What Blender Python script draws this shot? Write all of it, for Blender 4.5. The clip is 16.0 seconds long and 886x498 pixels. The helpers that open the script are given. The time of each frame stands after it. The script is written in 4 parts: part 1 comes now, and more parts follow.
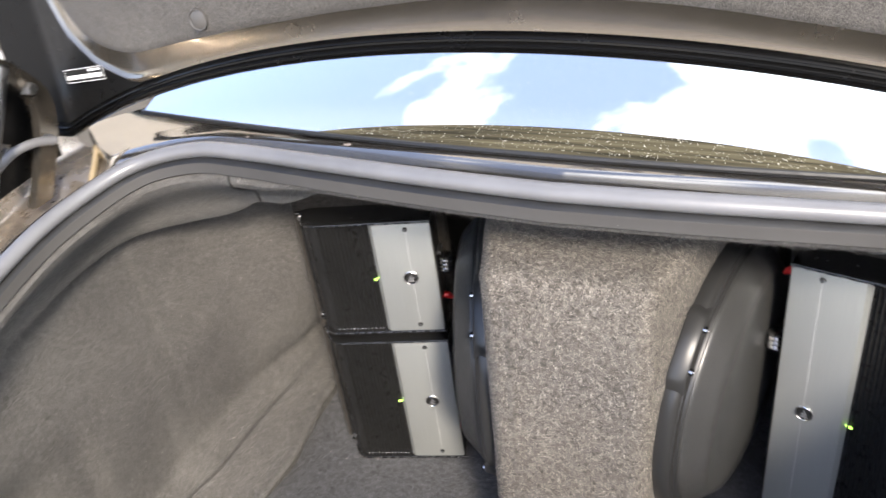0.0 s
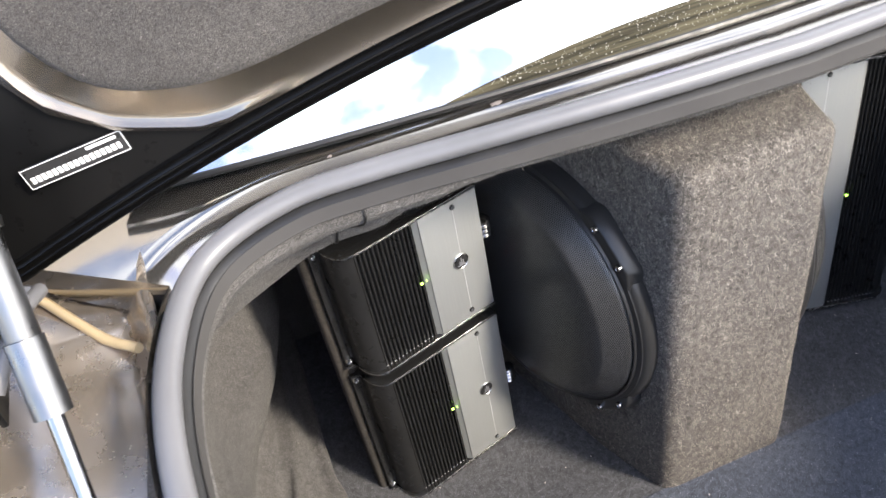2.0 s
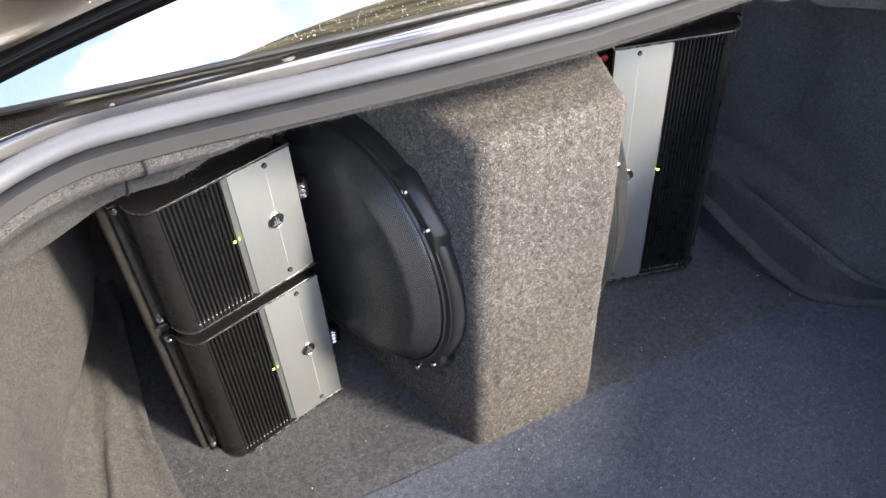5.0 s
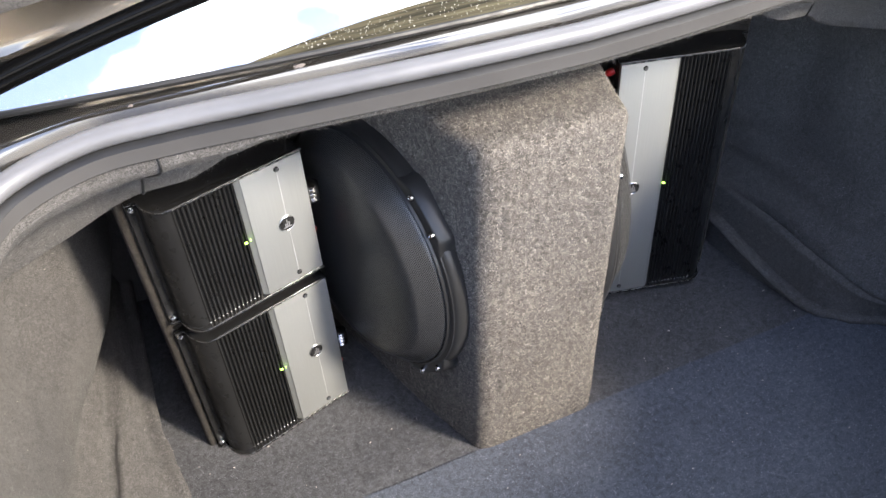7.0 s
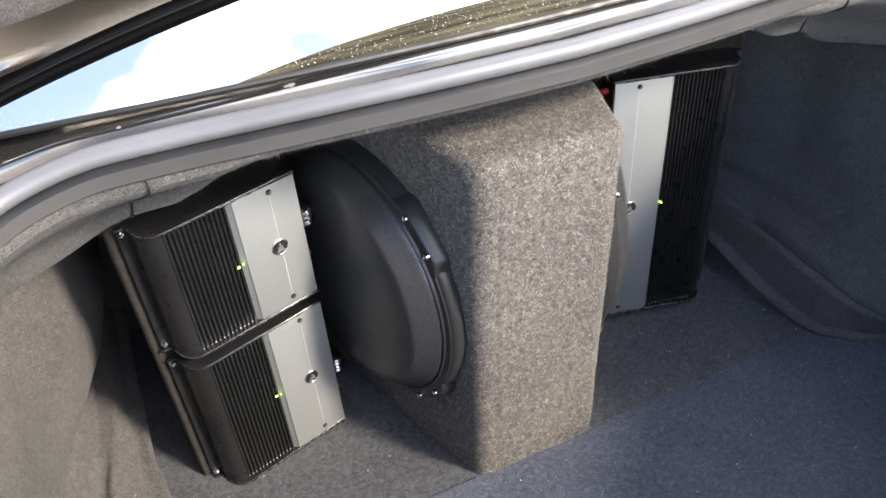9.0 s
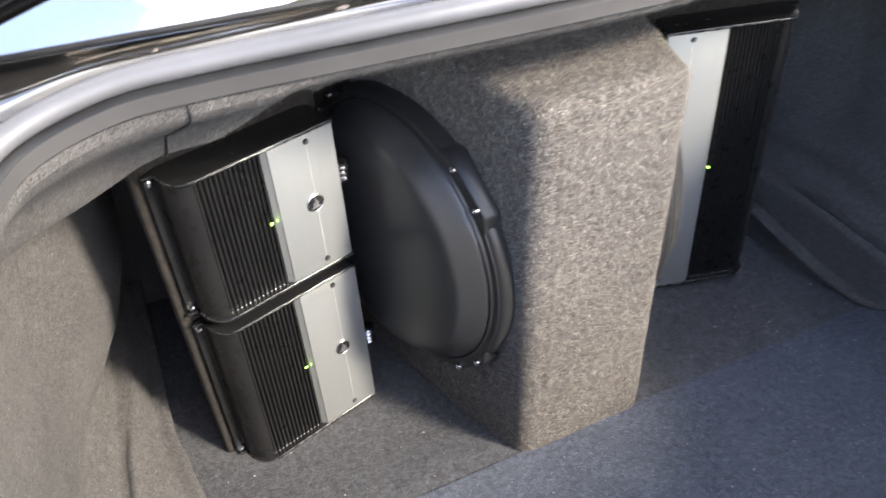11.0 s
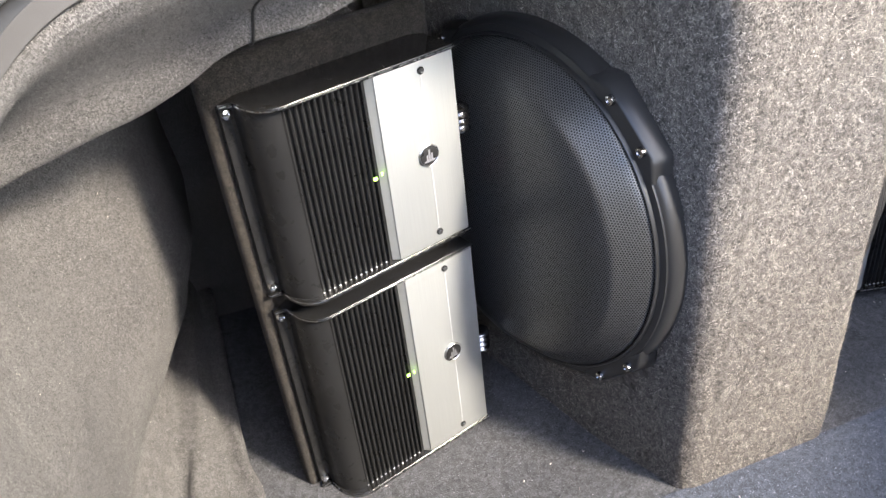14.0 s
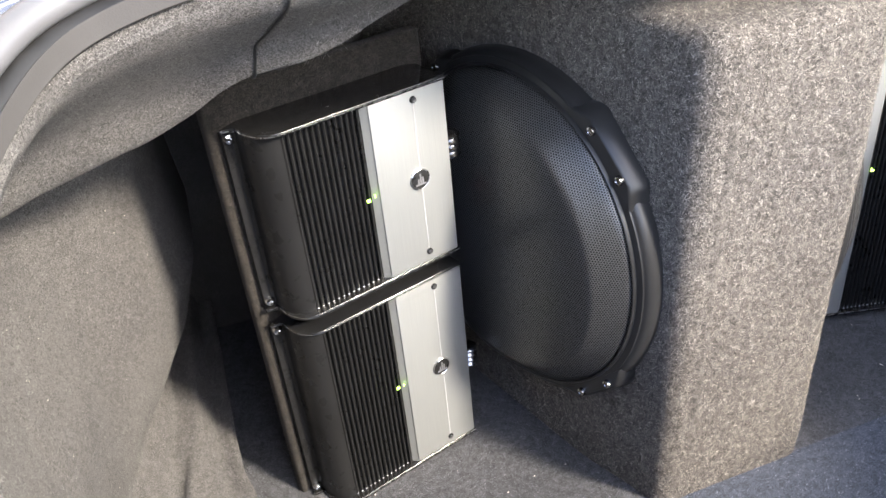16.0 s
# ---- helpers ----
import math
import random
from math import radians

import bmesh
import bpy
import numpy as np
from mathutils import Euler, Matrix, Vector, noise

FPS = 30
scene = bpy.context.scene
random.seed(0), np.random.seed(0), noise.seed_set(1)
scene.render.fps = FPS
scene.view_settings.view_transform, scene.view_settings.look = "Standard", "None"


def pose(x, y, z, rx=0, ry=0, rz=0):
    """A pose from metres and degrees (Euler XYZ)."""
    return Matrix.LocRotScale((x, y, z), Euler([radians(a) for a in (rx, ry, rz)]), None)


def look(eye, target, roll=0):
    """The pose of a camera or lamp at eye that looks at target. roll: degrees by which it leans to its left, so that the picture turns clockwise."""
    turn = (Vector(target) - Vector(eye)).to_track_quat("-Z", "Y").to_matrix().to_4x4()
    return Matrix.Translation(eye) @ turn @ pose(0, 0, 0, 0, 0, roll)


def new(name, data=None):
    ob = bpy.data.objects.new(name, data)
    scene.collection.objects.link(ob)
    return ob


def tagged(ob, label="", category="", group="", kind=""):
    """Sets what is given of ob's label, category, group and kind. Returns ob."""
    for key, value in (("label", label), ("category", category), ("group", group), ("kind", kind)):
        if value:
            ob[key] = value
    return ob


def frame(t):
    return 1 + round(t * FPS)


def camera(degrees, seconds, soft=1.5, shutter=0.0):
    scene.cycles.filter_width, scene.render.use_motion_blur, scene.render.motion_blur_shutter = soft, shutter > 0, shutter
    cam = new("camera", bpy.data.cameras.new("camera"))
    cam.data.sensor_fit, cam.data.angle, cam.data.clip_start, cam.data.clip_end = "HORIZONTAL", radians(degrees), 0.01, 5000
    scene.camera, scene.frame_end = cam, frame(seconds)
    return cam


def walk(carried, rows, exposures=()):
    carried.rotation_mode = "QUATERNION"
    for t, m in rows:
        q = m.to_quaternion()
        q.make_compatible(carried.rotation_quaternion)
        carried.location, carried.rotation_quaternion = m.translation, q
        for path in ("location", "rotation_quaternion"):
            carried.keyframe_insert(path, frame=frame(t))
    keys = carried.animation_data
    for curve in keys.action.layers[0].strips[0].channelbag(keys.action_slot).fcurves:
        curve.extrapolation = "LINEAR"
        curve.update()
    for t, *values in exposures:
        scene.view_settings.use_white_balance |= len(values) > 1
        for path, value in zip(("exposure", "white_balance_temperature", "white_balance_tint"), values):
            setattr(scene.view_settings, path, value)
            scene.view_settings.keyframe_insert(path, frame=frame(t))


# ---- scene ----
cam = camera(57.8, 16.0, 1.5, 0.4)
PATH = [
    (0, (0.171, -0.802, 0.957), (-0.537, 0.734, -0.11), -6.5),
    (0.5, (-0.009, -0.835, 0.964), (-0.248, 0.817, -0.138), -5.6),
    (1, (-0.219, -0.82, 0.956), (-0.158, 0.799, -0.216), -6.2),
    (1.5, (-0.327, -0.71, 0.924), (-0.065, 0.838, -0.315), -8.3),
    (2, (-0.452, -0.674, 0.936), (-0.06, 0.831, -0.322), -10.5),
    (2.4, (-0.483, -0.651, 0.936), (0.071, 0.769, -0.359), -7.4),
    (2.5, (-0.483, -0.664, 0.935), (0.081, 0.759, -0.353), -7.3),
    (3, (-0.457, -0.683, 0.934), (0.166, 0.69, -0.381), -5.2),
    (3.5, (-0.422, -0.689, 0.925), (0.246, 0.654, -0.398), -3.7),
    (4, (-0.404, -0.702, 0.928), (0.256, 0.63, -0.41), -3.2),
    (6.5, (-0.38, -0.738, 0.928), (0.219, 0.631, -0.401), -1.7),
    (7, (-0.384, -0.749, 0.935), (0.219, 0.638, -0.374), -2.1),
    (7.5, (-0.388, -0.752, 0.93), (0.217, 0.662, -0.348), -2.2),
    (8, (-0.377, -0.747, 0.925), (0.228, 0.683, -0.336), -2.6),
    (10.5, (-0.402, -0.746, 0.905), (0.252, 0.668, -0.349), -2.9),
    (11, (-0.423, -0.705, 0.847), (0.21, 0.717, -0.408), -2.4),
    (11.5, (-0.437, -0.586, 0.731), (0.071, 0.883, -0.528), -3.3),
    (12, (-0.431, -0.523, 0.63), (0.033, 1.021, -0.554), -4.5),
    (12.5, (-0.434, -0.546, 0.617), (0.089, 1.056, -0.461), -5.6),
    (13, (-0.431, -0.55, 0.612), (0.135, 1.054, -0.441), -5.6),
    (13.5, (-0.445, -0.569, 0.632), (0.113, 1.026, -0.437), -5.5),
    (14, (-0.455, -0.592, 0.655), (0.083, 0.991, -0.442), -5.4),
    (14.5, (-0.458, -0.605, 0.669), (0.065, 0.986, -0.425), -5.6),
    (15, (-0.456, -0.615, 0.673), (0.068, 0.987, -0.403), -5.2),
    (15.5, (-0.455, -0.62, 0.677), (0.079, 0.982, -0.395), -4.8),
    (16, (-0.454, -0.622, 0.679), (0.092, 0.977, -0.39), -4.4),
]
walk(cam, [(t, look(eye, target, roll)) for t, eye, target, roll in PATH], [(0.0, 1.70), (1.5, 1.82), (2.0, 1.76), (2.5, 1.70), (3.0, 1.83), (4.0, 1.97), (7.0, 1.99), (8.0, 1.87), (10.3, 1.97), (11.0, 2.08), (12.0, 2.42), (13.0, 2.48), (13.5, 2.54), (14.0, 2.52), (14.5, 2.40), (16.0, 2.34)])

# ---------- world, sun and exposure ----------
world = bpy.data.worlds.new("world")
scene.world = world
world.use_nodes = True
wn, wl = world.node_tree.nodes, world.node_tree.links
wn.clear()
SUN_ELEV, SUN_AZ = 34.0, 144.0          # degrees; azimuth clockwise from +y
w_out = wn.new("ShaderNodeOutputWorld")
w_bg = wn.new("ShaderNodeBackground")
w_sky = wn.new("ShaderNodeTexSky")
w_sky.sky_type, w_sky.sun_disc = "NISHITA", False
w_sky.sun_elevation, w_sky.sun_rotation = radians(SUN_ELEV), radians(SUN_AZ)
w_tc = wn.new("ShaderNodeTexCoord")
w_map = wn.new("ShaderNodeMapping")
w_map.inputs["Scale"].default_value = (1.0, 1.0, 2.2)
w_map.inputs["Location"].default_value = (0.75, 0.1, 0.0)
w_noise = wn.new("ShaderNodeTexNoise")
w_noise.inputs["Scale"].default_value, w_noise.inputs["Detail"].default_value = 3.8, 7.0
w_ramp = wn.new("ShaderNodeValToRGB")
w_ramp.color_ramp.elements[0].position, w_ramp.color_ramp.elements[1].position = 0.48, 0.60
w_ramp.color_ramp.elements[0].color = (0.07, 0.07, 0.07, 1)            # thin haze over the blue
w_sep = wn.new("ShaderNodeSeparateXYZ")
w_lean = wn.new("ShaderNodeMath")            # the cloud cover thins out towards -x
w_lean.operation = "MULTIPLY_ADD"
w_lean.inputs[1].default_value = 0.30
w_half = wn.new("ShaderNodeMapRange")
w_half.inputs["From Min"].default_value, w_half.inputs["From Max"].default_value = -0.9, 0.5
w_half.inputs["To Min"].default_value, w_half.inputs["To Max"].default_value = -0.9, 0.5
w_mix = wn.new("ShaderNodeMix")
w_mix.data_type = "RGBA"
w_mix.inputs["B"].default_value = (7.9, 8.1, 8.6, 1)
wl.new(w_tc.outputs["Generated"], w_map.inputs["Vector"])
wl.new(w_map.outputs["Vector"], w_noise.inputs["Vector"])
wl.new(w_tc.outputs["Generated"], w_sep.inputs["Vector"])
wl.new(w_sep.outputs["X"], w_half.inputs["Value"])
wl.new(w_half.outputs["Result"], w_lean.inputs[0])
wl.new(w_noise.outputs["Fac"], w_lean.inputs[2])
wl.new(w_lean.outputs[0], w_ramp.inputs["Fac"])
wl.new(w_ramp.outputs["Color"], w_mix.inputs["Factor"])
w_gain = wn.new("ShaderNodeVectorMath")      # bright summer sky
w_gain.operation = "MULTIPLY"
w_gain.inputs[1].default_value = (1.54, 1.41, 1.50)
wl.new(w_sky.outputs["Color"], w_gain.inputs[0])
wl.new(w_gain.outputs["Vector"], w_mix.inputs["A"])
wl.new(w_mix.outputs["Result"], w_bg.inputs["Color"])
w_bg.inputs["Strength"].default_value = 0.15
wl.new(w_bg.outputs["Background"], w_out.inputs["Surface"])

sun = new("sun", bpy.data.lights.new("sun", "SUN"))
sun.data.energy, sun.data.angle, sun.data.color = 2.75, radians(9), (1.0, 0.895, 0.77)
a, e = radians(SUN_AZ), radians(SUN_ELEV)
sun.matrix_world = look((4 * math.sin(a) * math.cos(e), 4 * math.cos(a) * math.cos(e), 4 * math.sin(e)), (0, 0, 0))


# ---------- materials ----------
def material(name, base, rough=0.5, metal=0.0, coat=0.0, sheen=0.0, spec=0.5):
    m = bpy.data.materials.new(name)
    m.use_nodes = True
    b = m.node_tree.nodes["Principled BSDF"]
    b.inputs["Base Color"].default_value = (*base, 1)
    b.inputs["Roughness"].default_value, b.inputs["Metallic"].default_value = rough, metal
    b.inputs["Coat Weight"].default_value, b.inputs["Sheen Weight"].default_value = coat, sheen
    b.inputs["Specular IOR Level"].default_value = spec
    return m, m.node_tree.nodes, m.node_tree.links, b


def noise_node(n, l, scale, detail=3.0, rough=0.6, stretch=None):
    tc = n.new("ShaderNodeTexCoord")
    t = n.new("ShaderNodeTexNoise")
    t.inputs["Scale"].default_value, t.inputs["Detail"].default_value, t.inputs["Roughness"].default_value = scale, detail, rough
    if stretch:
        mp = n.new("ShaderNodeMapping")
        mp.inputs["Scale"].default_value = stretch
        l.new(tc.outputs["Object"], mp.inputs["Vector"])
        l.new(mp.outputs["Vector"], t.inputs["Vector"])
    else:
        l.new(tc.outputs["Object"], t.inputs["Vector"])
    return t


def ramp(n, l, src, stops):
    r = n.new("ShaderNodeValToRGB")
    els = r.color_ramp.elements
    while len(els) < len(stops):
        els.new(0.5)
    for el, (pos, col) in zip(els, stops):
        el.position, el.color = pos, (*col, 1) if len(col) == 3 else col
    l.new(src, r.inputs["Fac"])
    return r


def mix_color(n, l, fac, a_, b_, mode="MIX"):
    m = n.new("ShaderNodeMix")
    m.data_type, m.blend_type = "RGBA", mode
    for sock, v in (("Factor", fac), ("A", a_), ("B", b_)):
        if isinstance(v, (int, float)):
            m.inputs[sock].default_value = v
        elif isinstance(v, tuple):
            m.inputs[sock].default_value = (*v, 1)
        else:
            l.new(v, m.inputs[sock])
    return m.outputs["Result"]


def carpet(name, dark, light, fibre=700.0, depth=0.0012, sheen=0.06, brushed_by=0.25):
    m, n, l, b = material(name, light, rough=0.95, sheen=sheen, spec=0.12)
    b.inputs["Sheen Roughness"].default_value = 0.5
    fine = noise_node(n, l, fibre, 4.0, 0.75)
    tuft = noise_node(n, l, fibre * 0.5, 2.0, 0.6)
    blot = noise_node(n, l, 7.0, 3.0, 0.6)
    both = n.new("ShaderNodeMath")
    both.operation = "ADD"
    half = n.new("ShaderNodeMath")
    half.operation = "MULTIPLY"
    half.inputs[1].default_value = 1 / 1.45
    less = n.new("ShaderNodeMath")
    less.operation = "MULTIPLY"
    less.inputs[1].default_value = 0.45
    l.new(tuft.outputs["Fac"], less.inputs[0])
    l.new(fine.outputs["Fac"], both.inputs[0])
    l.new(less.outputs[0], both.inputs[1])
    l.new(both.outputs[0], half.inputs[0])
    col = ramp(n, l, half.outputs[0], [(0.40, dark), (0.50, tuple(0.55 * x + 0.45 * y for x, y in zip(dark, light))), (0.61, light)])
    wear = ramp(n, l, blot.outputs["Fac"], [(0.3, (0.76, 0.76, 0.77)), (0.7, (1.05, 1.05, 1.04))])
    brush = noise_node(n, l, 130.0, 3.0, 0.65)
    lay = ramp(n, l, brush.outputs["Fac"], [(0.33, (1 - 1.3 * brushed_by,) * 3), (0.67, (1 + 0.7 * brushed_by,) * 3)])
    both_c = mix_color(n, l, 1.0, wear.outputs["Color"], lay.outputs["Color"], "MULTIPLY")
    l.new(mix_color(n, l, 1.0, col.outputs["Color"], both_c, "MULTIPLY"), b.inputs["Base Color"])
    bump = n.new("ShaderNodeBump")
    bump.inputs["Strength"].default_value, bump.inputs["Distance"].default_value = 0.9, depth
    l.new(half.outputs[0], bump.inputs["Height"])
    l.new(bump.outputs["Normal"], b.inputs["Normal"])
    return m


CARPET_LINER = carpet("liner_carpet", (0.034, 0.032, 0.030), (0.164, 0.156, 0.147), fibre=1200.0, brushed_by=0.10)
CARPET_LID = carpet("lid_carpet", (0.046, 0.043, 0.039), (0.116, 0.108, 0.099), fibre=1200.0, brushed_by=0.10)
CARPET_BOX = carpet("box_carpet", (0.046, 0.042, 0.037), (0.214, 0.194, 0.170), fibre=800.0, depth=0.0022, brushed_by=0.34)
CARPET_FLOOR = carpet("floor_carpet", (0.030, 0.030, 0.031), (0.138, 0.139, 0.145), fibre=1200.0)
CARPET_MAT = carpet("mat_carpet", (0.030, 0.034, 0.042), (0.142, 0.156, 0.186), fibre=1100.0)
CARPET_BOARD = carpet("board_carpet", (0.013, 0.012, 0.010), (0.052, 0.045, 0.038), fibre=1200.0)


def worn(name, base, rough, metal=0.0, coat=0.0, scale=60.0, amount=0.12, bump_d=0.0, bump_scale=900.0):
    m, n, l, b = material(name, base, rough, metal, coat)
    g = noise_node(n, l, scale, 5.0, 0.65)
    r = ramp(n, l, g.outputs["Fac"], [(0.35, (max(rough - amount, 0.03),) * 3), (0.7, (min(rough + amount, 1),) * 3)])
    l.new(r.outputs["Color"], b.inputs["Roughness"])
    g2 = noise_node(n, l, scale * 0.2, 4.0, 0.6)
    c = ramp(n, l, g2.outputs["Fac"], [(0.3, tuple(v * 0.82 for v in base)), (0.7, tuple(min(v * 1.12, 1) for v in base))])
    l.new(c.outputs["Color"], b.inputs["Base Color"])
    if bump_d:
        f = noise_node(n, l, bump_scale, 2.0, 0.5)
        bp = n.new("ShaderNodeBump")
        bp.inputs["Strength"].default_value, bp.inputs["Distance"].default_value = 0.6, bump_d
        l.new(f.outputs["Fac"], bp.inputs["Height"])
        l.new(bp.outputs["Normal"], b.inputs["Normal"])
    return m


RUBBER = worn("seal_rubber", (0.120, 0.120, 0.125), 0.38, scale=40.0, amount=0.08, bump_d=0.00008)
RUBBER_FLANGE = worn("flange_rubber", (0.046, 0.044, 0.042), 0.72, scale=18.0, amount=0.12, bump_d=0.0003)
RUBBER_FLANGE.node_tree.nodes["Principled BSDF"].inputs["Specular IOR Level"].default_value = 0.15
RUBBER_BLACK = worn("black_rubber", (0.010, 0.010, 0.010), 0.5, scale=50.0)
RUBBER_GASKET = worn("gasket_rubber", (0.004, 0.004, 0.004), 0.24, scale=30.0, amount=0.05)
RUBBER_GASKET.node_tree.nodes["Principled BSDF"].inputs["Specular IOR Level"].default_value = 0.22
# dark reflection on the lid's corner put in as black; also the bracket's paint
LID_BLACK = worn("reflection_and_bracket_black", (0.005, 0.005, 0.005), 0.34, scale=60.0, amount=0.08)
LID_BLACK.node_tree.nodes["Principled BSDF"].inputs["Specular IOR Level"].default_value = 0.12
BLACK_METAL = worn("black_anodised", (0.013, 0.013, 0.013), 0.36, 0.0, 0.0, scale=80.0, bump_d=0.00003, bump_scale=2500.0)
BLACK_METAL.node_tree.nodes["Principled BSDF"].inputs["Specular IOR Level"].default_value = 0.24
BLACK_GLOSS = worn("black_enamel", (0.013, 0.013, 0.013), 0.22, 0.0, 0.3, scale=70.0, amount=0.06)
BLACK_PLASTIC = worn("black_plastic", (0.022, 0.022, 0.022), 0.34, scale=30.0, amount=0.06)
BLACK_PLASTIC.node_tree.nodes["Principled BSDF"].inputs["Specular IOR Level"].default_value = 0.4
GREY_PLASTIC = worn("grey_plastic", (0.060, 0.056, 0.052), 0.45, scale=60.0, amount=0.06)
CHROME = worn("chrome", (0.72, 0.72, 0.72), 0.16, 1.0, scale=120.0, amount=0.07)
CLAMP = worn("clamp_chrome", (0.36, 0.36, 0.37), 0.20, 1.0, scale=120.0, amount=0.08)
STEEL = worn("strut_steel", (0.22, 0.22, 0.22), 0.36, 1.0, scale=60.0, amount=0.1)
RED_PLASTIC = worn("red_plastic", (0.42, 0.015, 0.015), 0.35, scale=120.0)
CLOTH = worn("acoustic_cloth", (0.011, 0.011, 0.011), 0.95, scale=300.0)
CONE = worn("speaker_cone", (0.02, 0.02, 0.021), 0.5, scale=60.0)
PAINT = worn("grey_car_paint", (0.27, 0.258, 0.243), 0.10, 0.92, 0.5, scale=10.0, amount=0.03)
PAINT_CHANNEL = worn("channel_paint", (0.44, 0.385, 0.325), 0.28, 0.8, 0.3, scale=24.0, amount=0.14)
PAINT_INNER = worn("inner_car_paint", (0.235, 0.205, 0.165), 0.25, 0.92, 0.4, scale=16.0, amount=0.04)
SILVER = worn("silver_print", (0.62, 0.62, 0.62), 0.4, 0.3, scale=120.0)
EMBLEM = worn("emblem_silver", (0.34, 0.34, 0.35), 0.4, 0.6, scale=120.0)
BEZEL = worn("silver_edge", (0.50, 0.50, 0.50), 0.3, 1.0, scale=120.0)


def brushed(name):
    m, n, l, b = material(name, (0.45, 0.45, 0.445), 0.42, 0.65)
    g = noise_node(n, l, 1.0, 3.0, 0.7, (2600.0, 2600.0, 12.0))
    r = ramp(n, l, g.outputs["Fac"], [(0.3, (0.38,) * 3), (0.7, (0.52,) * 3)])
    l.new(r.outputs["Color"], b.inputs["Roughness"])
    c = ramp(n, l, g.outputs["Fac"], [(0.3, (0.36, 0.372, 0.356)), (0.7, (0.425, 0.438, 0.420))])
    l.new(c.outputs["Color"], b.inputs["Base Color"])
    return m


ALU = brushed("brushed_aluminium")


def lamp_material(name, col, strength):
    m, n, l, b = material(name, col, 0.3)
    b.inputs["Emission Color"].default_value = (*col, 1)
    b.inputs["Emission Strength"].default_value = strength
    return m


LED_GREEN = lamp_material("green_led", (0.50, 1.0, 0.12), 1.3)
LABEL_WHITE = material("label_white", (0.75, 0.75, 0.73), 0.5)[0]
LABEL_BLACK = worn("label_black", (0.015, 0.015, 0.015), 0.35, scale=100.0)
SPLASH = worn("dried_splash", (0.17, 0.15, 0.14), 0.8, scale=400.0)
LITTER = material("litter", (0.72, 0.66, 0.58), 0.8)[0]


def grille_material():
    """Black sheet steel with staggered round holes; uv is in metres."""
    m, n, l, b = material("perforated_steel", (0.052, 0.052, 0.051), 0.32, spec=0.8)
    uv = n.new("ShaderNodeUVMap")
    pitch = 0.0025

    def grid(dx, dy):
        mp = n.new("ShaderNodeMapping")
        mp.inputs["Scale"].default_value = (1 / pitch, 1 / (pitch * 1.732), 1)
        mp.inputs["Location"].default_value = (dx, dy, 0)
        l.new(uv.outputs["UV"], mp.inputs["Vector"])
        fr = n.new("ShaderNodeVectorMath")
        fr.operation = "FRACTION"
        l.new(mp.outputs["Vector"], fr.inputs[0])
        sb = n.new("ShaderNodeVectorMath")
        sb.operation = "SUBTRACT"
        sb.inputs[1].default_value = (0.5, 0.5, 0)
        l.new(fr.outputs["Vector"], sb.inputs[0])
        ml = n.new("ShaderNodeVectorMath")
        ml.operation = "MULTIPLY"
        ml.inputs[1].default_value = (1, 1.732, 0)
        l.new(sb.outputs["Vector"], ml.inputs[0])
        ln = n.new("ShaderNodeVectorMath")
        ln.operation = "LENGTH"
        l.new(ml.outputs["Vector"], ln.inputs[0])
        return ln.outputs["Value"]

    mn = n.new("ShaderNodeMath")
    mn.operation = "MINIMUM"
    l.new(grid(0, 0), mn.inputs[0])
    l.new(grid(0.5, 0.5), mn.inputs[1])
    hole = n.new("ShaderNodeMath")
    hole.operation = "LESS_THAN"
    hole.inputs[1].default_value = 0.33
    l.new(mn.outputs[0], hole.inputs[0])
    clear = n.new("ShaderNodeBsdfTransparent")
    mx = n.new("ShaderNodeMixShader")
    l.new(hole.outputs[0], mx.inputs["Fac"])
    l.new(b.outputs["BSDF"], mx.inputs[1])
    l.new(clear.outputs["BSDF"], mx.inputs[2])
    l.new(mx.outputs["Shader"], n["Material Output"].inputs["Surface"])
    return m


GRILLE = grille_material()


def window_glass():
    """Dark tinted rear window, smooth and very glossy."""
    m, n, l, b = material("tinted_glass", (0.74, 0.76, 0.79), 0.03, 0.9, 1.0, spec=1.0)
    b.inputs["IOR"].default_value = 1.9
    return m


GLASS = window_glass()
DROPS = material("water_drops", (0.42, 0.41, 0.36), 0.12, spec=0.7)[0]


def concrete(name, dark, light):
    m, n, l, b = material(name, light, 0.9)
    g = noise_node(n, l, 60.0, 5.0, 0.7)
    big = noise_node(n, l, 0.8, 4.0, 0.6)
    c = ramp(n, l, g.outputs["Fac"], [(0.3, dark), (0.7, light)])
    st = ramp(n, l, big.outputs["Fac"], [(0.3, (0.8, 0.8, 0.8)), (0.7, (1.0, 1.0, 1.0))])
    l.new(mix_color(n, l, 1.0, c.outputs["Color"], st.outputs["Color"], "MULTIPLY"), b.inputs["Base Color"])
    return m


HOSE = worn("beige_plastic", (0.42, 0.33, 0.20), 0.4, scale=60.0)
ROOF = concrete("dark_roof", (0.030, 0.028, 0.027), (0.070, 0.065, 0.060))
STUCCO = concrete("stucco", (0.46, 0.415, 0.345), (0.57, 0.52, 0.44))
CONCRETE = concrete("concrete", (0.36, 0.34, 0.31), (0.50, 0.47, 0.43))


